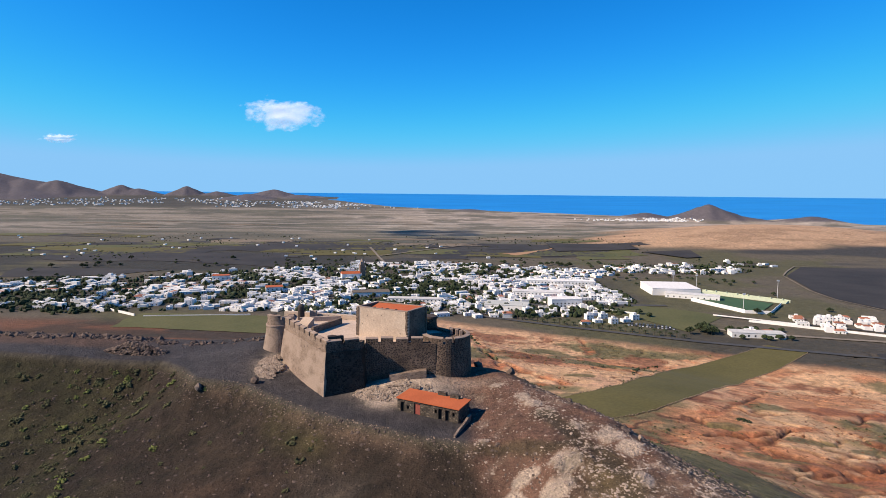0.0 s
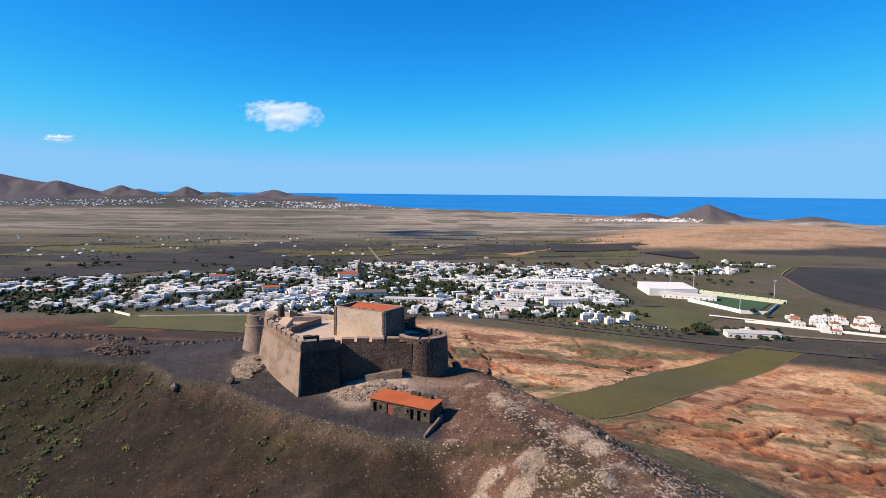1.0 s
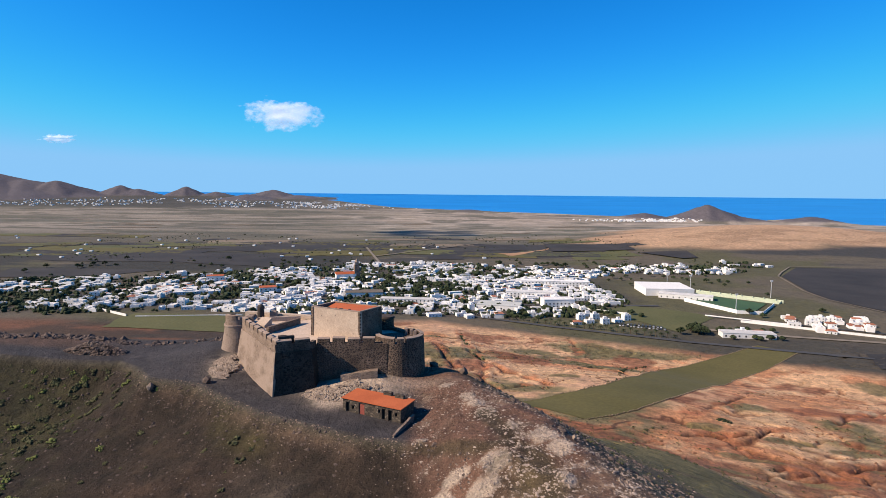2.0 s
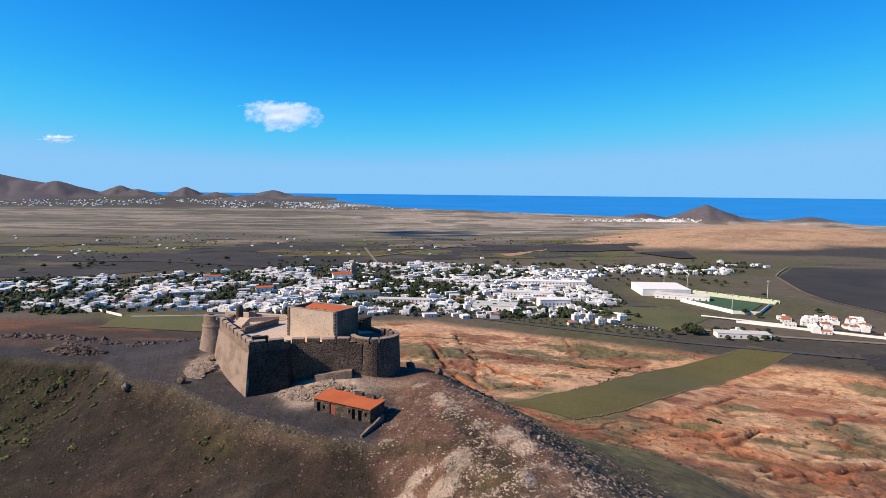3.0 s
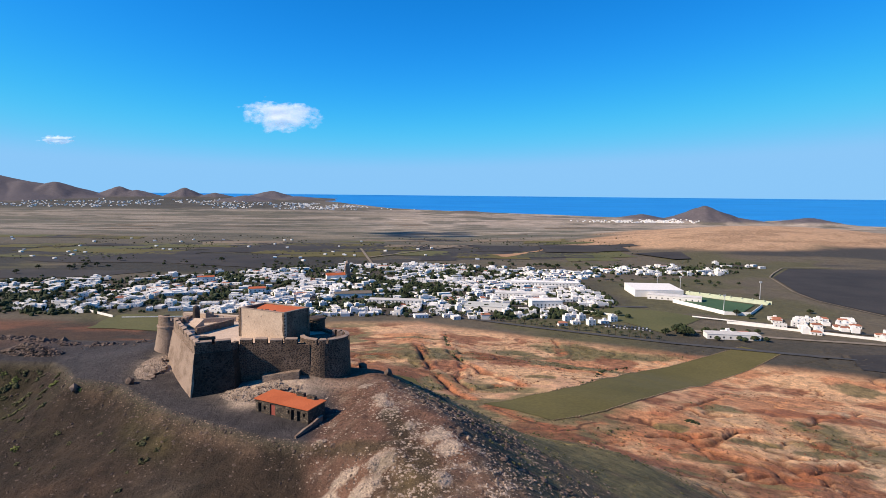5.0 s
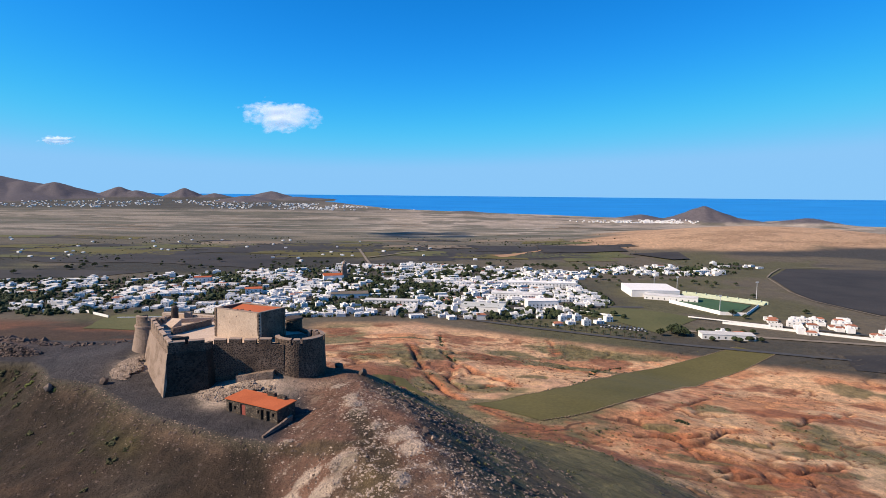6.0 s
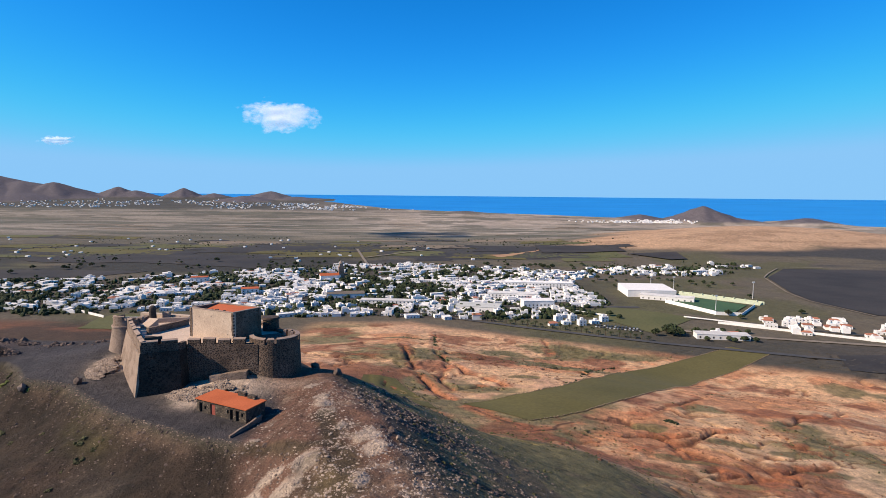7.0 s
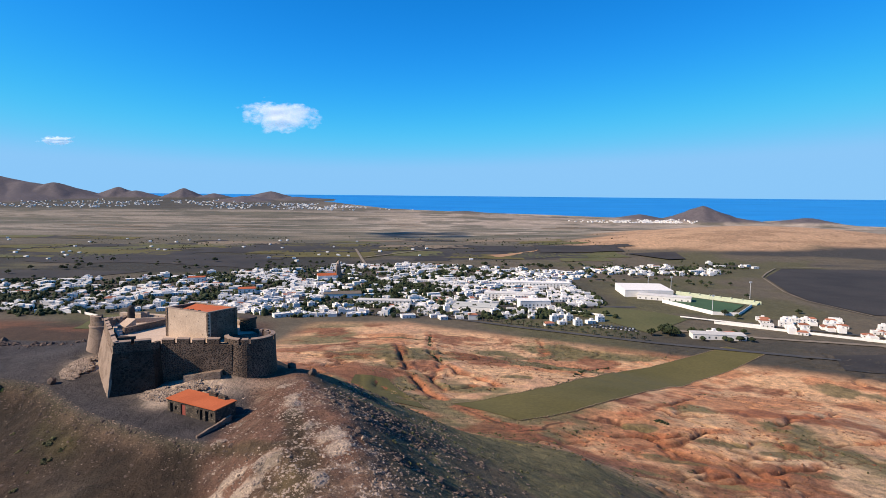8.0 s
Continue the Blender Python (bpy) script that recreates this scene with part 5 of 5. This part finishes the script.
class Blocks:
    """Gathers turned boxes of several materials into one mesh."""
    def __init__(self, materials):
        self.v, self.f, self.mi, self.materials = [], [], [], materials

    def add(self, cx, cy, z, turn, x0, y0, z0, x1, y1, z1, mat):
        c, s = math.cos(radians(turn)), math.sin(radians(turn))
        n = len(self.v)
        for zz in (z0, z1):
            for px, py in ((x0, y0), (x1, y0), (x1, y1), (x0, y1)):
                self.v.append((cx + px * c - py * s, cy + px * s + py * c, z + zz))
        for q in ((0, 1, 5, 4), (1, 2, 6, 5), (2, 3, 7, 6), (3, 0, 4, 7), (4, 5, 6, 7)):
            self.f.append(tuple(n + k for k in q))
            self.mi.append(mat)

    def make(self, name):
        ob = array_mesh(name, self.v, self.f, self.materials[0])
        for m in self.materials[1:]:
            ob.data.materials.append(m)
        ob.data.polygons.foreach_set("material_index", self.mi)
        return ob


town = Blocks([WHITE, ROOF_GREY, PANE, TILES])
for x, y, turn, w, d, h in solid:
    z = gz(x, y)
    town.add(x, y, z, turn, -w / 2, -d / 2, -2, w / 2, d / 2, h, 0)
    town.add(x, y, z, turn, -w / 2 + 0.3, -d / 2 + 0.3, h, w / 2 - 0.3, d / 2 - 0.3, h + 0.02, 3 if town_rng.random() < 0.06 else 1)
    if town_rng.random() < 0.25:
        town.add(x, y, z, turn, -w / 4, -d / 4, h, w / 5, d / 4, h + 2.0, 0)
    for lev in range(2 if h > 5 else 1):
        n = max(2, int(w / 3.2))
        for k in range(n):
            px = -w / 2 + (k + 0.5) * w / n
            for side in (-1, 1):
                town.add(x, y, z, turn, px - 0.5, side * d / 2 - 0.05, lev * 2.9 + 0.8, px + 0.5, side * d / 2 + 0.05, lev * 2.9 + 2.2, 2)
tagged(town.make("far_houses"), "dense whitewashed houses of the far quarters", "houses", kind="stuff")

specks = Blocks([WHITE, ROOF_GREY])
for k in range(1500):
    kind = town_rng.random()
    if kind < 0.045:
        y = town_rng.uniform(1040, 1550)
        x = town_rng.uniform(-0.75, 0.2) * y
    elif kind < 0.55:
        y = town_rng.uniform(3300, 4020)
        x = town_rng.uniform(-0.78, -0.32) * y
    elif kind < 0.8:
        y = town_rng.uniform(3250, 3800)
        x = town_rng.gauss(-0.16 * y, 180) - (y - 3250) * 0.6
    else:
        y = town_rng.uniform(2700, 2800)
        x = town_rng.gauss(1000, 130)
    if fbm(x, y, 180, 2, 130) < 0.42 or -line_side(np.array(x), np.array(y), SHORE) > -20:
        continue
    if y > 2300 and gz(x, y) > float(sea_level(y)) + 16:
        continue
    w = town_rng.uniform(3.5, 6.5) if y < 2000 else town_rng.uniform(5, 11)
    specks.add(x, y, gz(x, y), town_rng.uniform(-20, 20), -w / 2, -3, -3, w / 2, 3, town_rng.uniform(2.4, 3.2) if y < 2000 else town_rng.uniform(3, 5.5), 0)
tagged(specks.make("far_hamlets"), "white specks of distant villages on the plain", "houses", kind="stuff")


# ---- larger buildings ----
def big_building(name, label, x, y, turn, w, d, h, windows=0, roof=ROOF_GREY, category="building"):
    b0 = thing(name, pose(x, y, gz(x, y), 0, 0, turn), label, category)
    bm = bmesh.new()
    box(bm, -w / 2, -d / 2, -2, w / 2, d / 2, h)
    part("wall", bm, WHITE, b0)
    bm = bmesh.new()
    prism(bm, [(-w / 2 - 0.2, -d / 2 - 0.2, h + 0.004), (w / 2 + 0.2, -d / 2 - 0.2, h + 0.004), (w / 2 + 0.2, d / 2 + 0.2, h + 0.004), (-w / 2 - 0.2, d / 2 + 0.2, h + 0.004)],
          [(-w / 2 - 0.2, -d / 2 - 0.2, h + 0.35), (w / 2 + 0.2, -d / 2 - 0.2, h + 0.35), (w / 2 + 0.2, d / 2 + 0.2, h + 0.7), (-w / 2 - 0.2, d / 2 + 0.2, h + 0.7)])
    part("roof", bm, roof, b0)
    for k in range(windows):
        px = -w / 2 + (k + 0.5) * w / windows
        bm = bmesh.new()
        box(bm, px - 0.7, -d / 2 - 0.06, 1.0, px + 0.7, -d / 2 + 0.2, 2.6)
        part("window", bm, PANE, b0)
        if h > 5.5:
            bm = bmesh.new()
            box(bm, px - 0.7, -d / 2 - 0.06, 3.9, px + 0.7, -d / 2 + 0.2, 5.4)
            part("window", bm, PANE, b0)
    return b0


big_building("sports_hall", "large white sports hall with a flat roof", 290, 735, -4, 58, 56, 8.5, 0, WHITE, "sports hall")
big_building("changing_rooms", "long low white wing beside the sports ground", 300, 690, -25, 60, 14, 5, 9)
big_building("school", "long white school with rows of windows", 115, 690, -8, 60, 14, 7, 14)
big_building("school", "long white school with rows of windows", 160, 780, -6, 90, 14, 7, 20)
big_building("town_hall", "broad white building at the town's edge", 135, 632, 6, 34, 16, 9, 8)
big_building("warehouse", "pale warehouse with a grey sheet roof", 70, 620, -14, 46, 24, 5, 6, plain_mat("grey_sheet", (0.4, 0.41, 0.38), (0.5, 0.5, 0.47), 0.1), "warehouse")
big_building("old_convent", "old white convent with a brown roof", -85, 690, 10, 44, 20, 5, 6, plain_mat("brown_roof", (0.11, 0.09, 0.07), (0.16, 0.13, 0.10), 0.1), "convent")
big_building("terrace_row", "row of white terraced houses", -30, 640, -5, 60, 11, 6, 14, ROOF_GREY, "terrace")
big_building("tiled_hall", "white hall with an orange tiled roof", -205, 705, 20, 20, 14, 7, 4, TERRACOTTA, "hall")
big_building("tiled_hall", "white hall with an orange tiled roof", -302, 790, 15, 22, 12, 8, 4, TERRACOTTA, "hall")
big_building("farmstead", "long low white farmstead among trees", 275, 500, -8, 44, 12, 4.2, 8, ROOF_GREY, "farmstead")
big_building("white_depot", "white depot beside the road", 432, 478, -24, 40, 16, 7, 8, ROOF_GREY, "depot")

church = thing("church", pose(-128, 815, gz(-128, 815), 0, 0, 20), "old church with a brown stone bell tower", "church")
for name, mat, dims in (("nave", WHITE, (-14, -6, -2, 14, 6, 9)), ("bell_tower", STONE_PALE, (12, -4, -2, 19, 3, 21)), ("belfry", COPING, (13, -3, 21.004, 18, 2, 25))):
    bm = bmesh.new()
    box(bm, *dims)
    part(name, bm, mat, church)
bm = bmesh.new()
bmesh.ops.create_cone(bm, segments=8, radius1=3.2, radius2=0.1, depth=5, cap_ends=True, matrix=Matrix.Translation((15.5, -0.5, 27.5)))
part("spire", bm, COPING, church)
bm = bmesh.new()
prism(bm, [(-14.3, -6.4, 9.004), (12, -6.4, 9.004), (12, 6.4, 9.004), (-14.3, 6.4, 9.004)], [(-14.3, -0.2, 12), (12, -0.2, 12), (12, 0.2, 12), (-14.3, 0.2, 12)])
part("roof", bm, TERRACOTTA, church)

# sports ground
drape("sports_pitch", [(297, 677), (335, 604)], [(329, 718), (379, 657)], TURF, "green football pitch", "pitch", 0.8, 6, 10)


def long_wall(name, a, b, h, thick, material, label, category="wall"):
    ob = thing(name, pose(a[0], a[1], gz(*a), 0, 0, math.degrees(math.atan2(b[1] - a[1], b[0] - a[0]))), label, category)
    n = max(1, int(math.dist(a, b) / 12))
    step = math.dist(a, b) / n
    z0 = gz(*a)
    for k in range(n):
        f = (k + 0.5) / n
        dz = gz(a[0] + (b[0] - a[0]) * f, a[1] + (b[1] - a[1]) * f) - z0
        bm = bmesh.new()
        box(bm, k * step, 0, dz - 1.5, (k + 1) * step - 0.02, thick, dz + h)
        part("wall_bay", bm, material, ob)
    return ob


long_wall("perimeter_wall", (291, 672), (318, 603), 4.0, 0.5, WHITE, "white perimeter wall of the sports ground")
long_wall("perimeter_wall", (318, 603), (343, 598), 3.5, 0.5, WHITE, "white perimeter wall of the sports ground")
long_wall("perimeter_wall", (343, 598), (384, 650), 3.0, 0.5, WHITE, "white perimeter wall of the sports ground")
stand = thing("grandstand", pose(325, 728, gz(325, 728), 0, 0, math.degrees(math.atan2(-76, 74))), "pale green concrete grandstand beside the pitch", "grandstand")
for k in range(6):
    bm = bmesh.new()
    box(bm, 2, 1.5 * k + 1.0, -2, 98, 1.5 * k + 2.48, 0.6 + 0.42 * k)
    part("step", bm, STAND, stand)
bm = bmesh.new()
box(bm, 0, 10.1, -2, 100, 10.6, 3.7)
part("back_wall", bm, STAND, stand)
for k in range(8):
    bm = bmesh.new()
    box(bm, 4 + 12.5 * k, 8.4, 2.4, 5 + 12.5 * k, 10.09, 4.6)
    part("rib", bm, STAND, stand)
for x, y, h in ((409, 702, 20), (334, 757, 18), (311, 777, 16), (328, 625, 16)):
    mast = thing("floodlight_mast", pose(x, y, gz(x, y)), "tall grey floodlight mast", "mast", "floodlights")
    bm = bmesh.new()
    bmesh.ops.create_cone(bm, segments=8, radius1=0.45, radius2=0.25, depth=h + 1, cap_ends=True, matrix=Matrix.Translation((0, 0, h / 2 - 0.5)))
    part("pole", bm, METAL, mast)
    bm = bmesh.new()
    box(bm, -1.6, -0.3, h - 0.2, 1.6, 0.3, h + 1.5)
    part("lamp_head", bm, METAL, mast)

long_wall("roadside_wall", (278, 588), (345, 545), 1.6, 0.5, WHITE, "long white roadside wall")
long_wall("roadside_wall", (300, 560), (395, 500), 2.2, 0.5, WHITE, "long white roadside wall")
long_wall("roadside_wall", (395, 500), (470, 452), 2.4, 0.5, WHITE, "long white roadside wall")
long_wall("roadside_wall", (-345, 590), (-300, 560), 2.4, 0.5, WHITE, "white garden wall at the town's edge")
long_wall("roadside_wall", (-290, 558), (-190, 570), 1.2, 0.5, WHITE, "white garden wall at the town's edge")
long_wall("roadside_wall", (100, 662), (200, 590), 2.0, 0.5, WHITE, "white wall along the town's edge")


# ---- trees ----
def tree_proto(h, spread, seed):
    r = np.random.default_rng(seed)
    t0 = thing("tree", pose(0, 0, 0), "dark green broad-crowned tree among the houses", "tree", "town trees")
    bm = bmesh.new()
    bmesh.ops.create_cone(bm, segments=7, radius1=0.35, radius2=0.15, depth=h * 0.6 + 1, cap_ends=True, matrix=Matrix.Translation((0, 0, h * 0.3 - 0.5)))
    for k in range(4):
        a = k * 1.6 + seed
        tip = Vector((math.cos(a) * spread * 0.6, math.sin(a) * spread * 0.6, h * 0.75))
        m = look(Vector((0, 0, h * 0.35)).lerp(tip, 0.5), tip)
        bmesh.ops.create_cone(bm, segments=5, radius1=0.16, radius2=0.06, depth=(tip - Vector((0, 0, h * 0.35))).length, cap_ends=True, matrix=m @ pose(0, 0, 0, 180))
    part("trunk", bm, BARK, t0)
    n = 70
    a, q = r.random(n) * 6.283, r.random(n) ** 0.5
    c = np.stack((q * spread * np.cos(a), q * spread * np.sin(a), h * (0.45 + 0.5 * r.random(n) * (1.15 - q * 0.7))), 1)
    crown = lumps("crown", c, 0.4 + 0.6 * r.random(n), LEAF, r, 0.75, 0.5)
    crown.parent = t0
    return t0


def palm_proto(h):
    t0 = thing("palm_tree", pose(0, 0, 0), "slender palm with drooping fronds beside the lane", "palm", "roadside palms")
    bm = bmesh.new()
    bmesh.ops.create_cone(bm, segments=7, radius1=0.35, radius2=0.22, depth=h + 1, cap_ends=True, matrix=Matrix.Translation((0, 0, h / 2 - 0.5)))
    part("trunk", bm, BARK, t0)
    bm = bmesh.new()
    for k in range(16):
        a, up = k * 2.4, 0.9 if k < 7 else 0.3
        prev = None
        for s in range(5):
            f = s / 4
            rad, z = 2.6 * f, h + up * 2.2 * f - 2.6 * f * f
            w = 0.45 * (1 - f * 0.8)
            p, n = Vector((math.cos(a) * rad, math.sin(a) * rad, z)), Vector((-math.sin(a), math.cos(a), 0)) * w
            pair = (bm.verts.new(p + n), bm.verts.new(p + Vector((0, 0, 0.15))), bm.verts.new(p - n))
            if prev:
                bm.faces.new((prev[0], prev[1], pair[1], pair[0]))
                bm.faces.new((prev[1], prev[2], pair[2], pair[1]))
            prev = pair
    part("fronds", bm, LEAF, t0)
    return t0


trees = [tree_proto(5.0, 3.0, 1), tree_proto(7.0, 3.6, 2), tree_proto(4.0, 2.4, 3)]
palms = [palm_proto(5.5), palm_proto(3.6)]
tree_rng = random.Random(21)
count = 0
while count < 290:
    x, y = tree_rng.uniform(-620, 460), tree_rng.uniform(575, 1040)
    q = float(in_town(x, y))
    if q < -0.1 or float(fbm(x, y, 45, 3, 140)) < 0.52 or (225 < x < 405 and 600 < y < 790):
        continue
    count += 1
    s = tree_rng.uniform(0.7, 1.3)
    copy_thing(tree_rng.choice(trees), pose(x, y, gz(x, y), 0, 0, tree_rng.uniform(0, 360)) @ Matrix.Scale(s, 4))
for k in range(16):
    x, y = tree_rng.gauss(238, 7), tree_rng.gauss(515, 7)
    copy_thing(trees[1], pose(x, y, gz(x, y), 0, 0, tree_rng.uniform(0, 360)))
for k in range(14):
    x, y = tree_rng.uniform(255, 310), tree_rng.choice((490, 520)) + tree_rng.uniform(-4, 4)
    copy_thing(trees[2], pose(x, y, gz(x, y), 0, 0, tree_rng.uniform(0, 360)))
for k in range(44):
    f = k / 43
    x, y = 8 + 200 * f + tree_rng.uniform(-1.5, 1.5), 592 - 108 * f + tree_rng.uniform(-2, 2)
    copy_thing(palms[k % 2], pose(x, y + 6, gz(x, y + 6), 0, 0, tree_rng.uniform(0, 360)))
for proto in (*trees, *palms):
    for o in (*proto.children_recursive, proto):
        bpy.data.objects.remove(o)
x, y = strew(rng, 30000, -640, 560, 560, 1060, lambda x, y: sstep(0.0, 0.4, in_town(x, y)) * (0.2 + sstep(0.48, 0.58, fbm(x, y, 45, 3, 140))) * ((x < 225) | (y > 860)))
r = 1.0 + 2.4 * rng.random(len(x)) ** 2
ob = lumps("town_greenery", on_ground(x, y, -r * 0.6), r, LEAF, rng, 0.9, 0.45)
tagged(ob, "dark garden bushes between the houses", "bushes", kind="stuff")
x, y = strew(rng, 5000, -900, 500, 1000, 1700, lambda x, y: sstep(0.52, 0.62, fbm(x, y, 70, 3, 141)) * 0.6)
r = 0.8 + 1.6 * rng.random(len(x)) ** 2
ob = lumps("plain_scrub", on_ground(x, y, -r * 0.5), r, LEAF, rng, 0.7, 0.45)
tagged(ob, "scattered dark scrub on the plain", "bushes", kind="stuff")


# ---- parked cars ----
def car_proto(material, label):
    c0 = thing("car", pose(0, 0, 0), label, "car", "parked cars")
    bm = bmesh.new()
    box(bm, -2.1, -0.85, 0.3, 2.1, 0.85, 0.95)
    bmesh.ops.bevel(bm, geom=bm.edges[:], offset=0.15, segments=2, affect="EDGES")
    part("body", bm, material, c0)
    bm = bmesh.new()
    prism(bm, [(-1.5, -0.78, 0.93), (1.1, -0.78, 0.93), (1.1, 0.78, 0.93), (-1.5, 0.78, 0.93)], [(-1.0, -0.65, 1.5), (0.5, -0.65, 1.5), (0.5, 0.65, 1.5), (-1.0, 0.65, 1.5)])
    part("cabin", bm, PANE, c0)
    for x in (-1.3, 1.3):
        for y in (-0.8, 0.8):
            bm = bmesh.new()
            bmesh.ops.create_cone(bm, segments=12, radius1=0.34, radius2=0.34, depth=0.22, cap_ends=True, matrix=pose(x, y, 0.34, 90))
            part("wheel", bm, DARK, c0)
    return c0


paints = [car_proto(plain_mat("car_white", (0.7, 0.7, 0.7), (0.75, 0.75, 0.75), 1, 0.3), "small white car parked beside the town"), car_proto(plain_mat("car_silver", (0.4, 0.4, 0.42), (0.45, 0.45, 0.47), 1, 0.3), "silver grey car parked beside the town"),
          car_proto(plain_mat("car_dark", (0.04, 0.045, 0.06), (0.06, 0.06, 0.08), 1, 0.3), "dark blue car parked beside the town")]
for k in range(40):
    if k < 26:
        x, y = 176 + 3.0 * (k % 13) + tree_rng.uniform(-0.4, 0.4), 540 - 1.4 * (k % 13) + 9 * (k // 13)
    else:
        x, y = -45 + 7 * (k - 26), 584 + tree_rng.uniform(-1, 1)
    copy_thing(tree_rng.choice(paints), pose(x, y, gz(x, y) + 0.05, 0, 0, 70 if k < 26 else 4))
for proto in paints:
    for o in (*proto.children_recursive, proto):
        bpy.data.objects.remove(o)


# ---- clouds ----
def cloud(cx, cy, cz, w, h, seed, cut, dense):
    """A thin far-off cloud: a shallow billowed sheet that frays out at its rim."""
    m, t, b = nodes_of("cloud_vapour", 1.0)
    b.inputs["Base Color"].default_value = (0.9, 0.88, 0.9, 1)
    b.inputs["Specular IOR Level"].default_value = 0.0
    c = t.nodes.new("ShaderNodeTexCoord")
    n = noise_node(t, 1.5, 5, 0.55, stretch=(1.7, 1, 1))
    n.noise_dimensions = "4D"
    n.inputs["W"].default_value = seed
    ln = t.nodes.new("ShaderNodeVectorMath")
    ln.operation = "LENGTH"
    t.links.new(c.outputs["Object"], ln.inputs[0])
    sub = t.nodes.new("ShaderNodeMath")
    sub.operation = "MULTIPLY_ADD"
    sub.inputs[1].default_value, sub.inputs[2].default_value = -1.0, cut
    t.links.new(ln.outputs["Value"], sub.inputs[0])
    ad = t.nodes.new("ShaderNodeMath")
    ad.operation = "MULTIPLY_ADD"
    ad.inputs[1].default_value = 2.0
    t.links.new(n.outputs[0], ad.inputs[0])
    t.links.new(sub.outputs[0], ad.inputs[2])
    al = ramp(t, ad.outputs[0], ((0.12, (0, 0, 0)), (0.42, (0.5, 0.5, 0.5)), (0.8, (dense,) * 3))).outputs[0]
    t.links.new(al, b.inputs["Alpha"])
    # faint glow added to stand for sunlight scattered in the vapour
    b.inputs["Emission Color"].default_value = (0.85, 0.76, 0.86, 1)
    b.inputs["Emission Strength"].default_value = 0.35
    verts, faces, k = [], [], 24
    for j in range(k + 1):
        for i in range(k + 1):
            x, z = 2.4 * i / k - 1.2, 2.4 * j / k - 1.2
            verts.append((x, 0.15 * noise.noise(Vector((x * 3, z * 3, seed))) + 0.2 * (x * x + z * z), z))
    for j in range(k):
        for i in range(k):
            a = j * (k + 1) + i
            faces.append((a, a + 1, a + k + 2, a + k + 1))
    ob = array_mesh("cloud", verts, faces, m, True)
    ob.matrix_world = Matrix.Translation((cx, cy, cz)) @ Matrix.Diagonal((w / 2, 60, h / 2, 1))
    return tagged(ob, "small soft white cloud over the horizon", "cloud", kind="structure")


cloud(-1275, 4700, 640, 880, 300, 3.0, -0.08, 0.72)
cloud(-3130, 4800, 455, 400, 90, 8.0, -0.12, 0.4)
VAPOUR = plain_mat("cloud_body", (0.85, 0.85, 0.87), (0.9, 0.9, 0.9), 0.01)
VAPOUR.node_tree.nodes["Principled BSDF"].inputs["Alpha"].default_value = 0.3
# a cloud overhead, out of sight, whose shade lies on the plain
base = Vector((-40, 1800, PLAIN)) + to_sun * 2500
a, q = rng.random(40) * 6.283, np.sqrt(rng.random(40))
c = np.stack((base.x + 150 * q * np.cos(a), base.y + 150 * q * np.sin(a), base.z + 25 * rng.random(40)), 1)
ob = lumps("cloud", c, 22 + 24 * rng.random(40), VAPOUR, rng, 0.6, 0.3, True)
tagged(ob, "small white cumulus cloud high over the plain", "cloud", kind="structure")
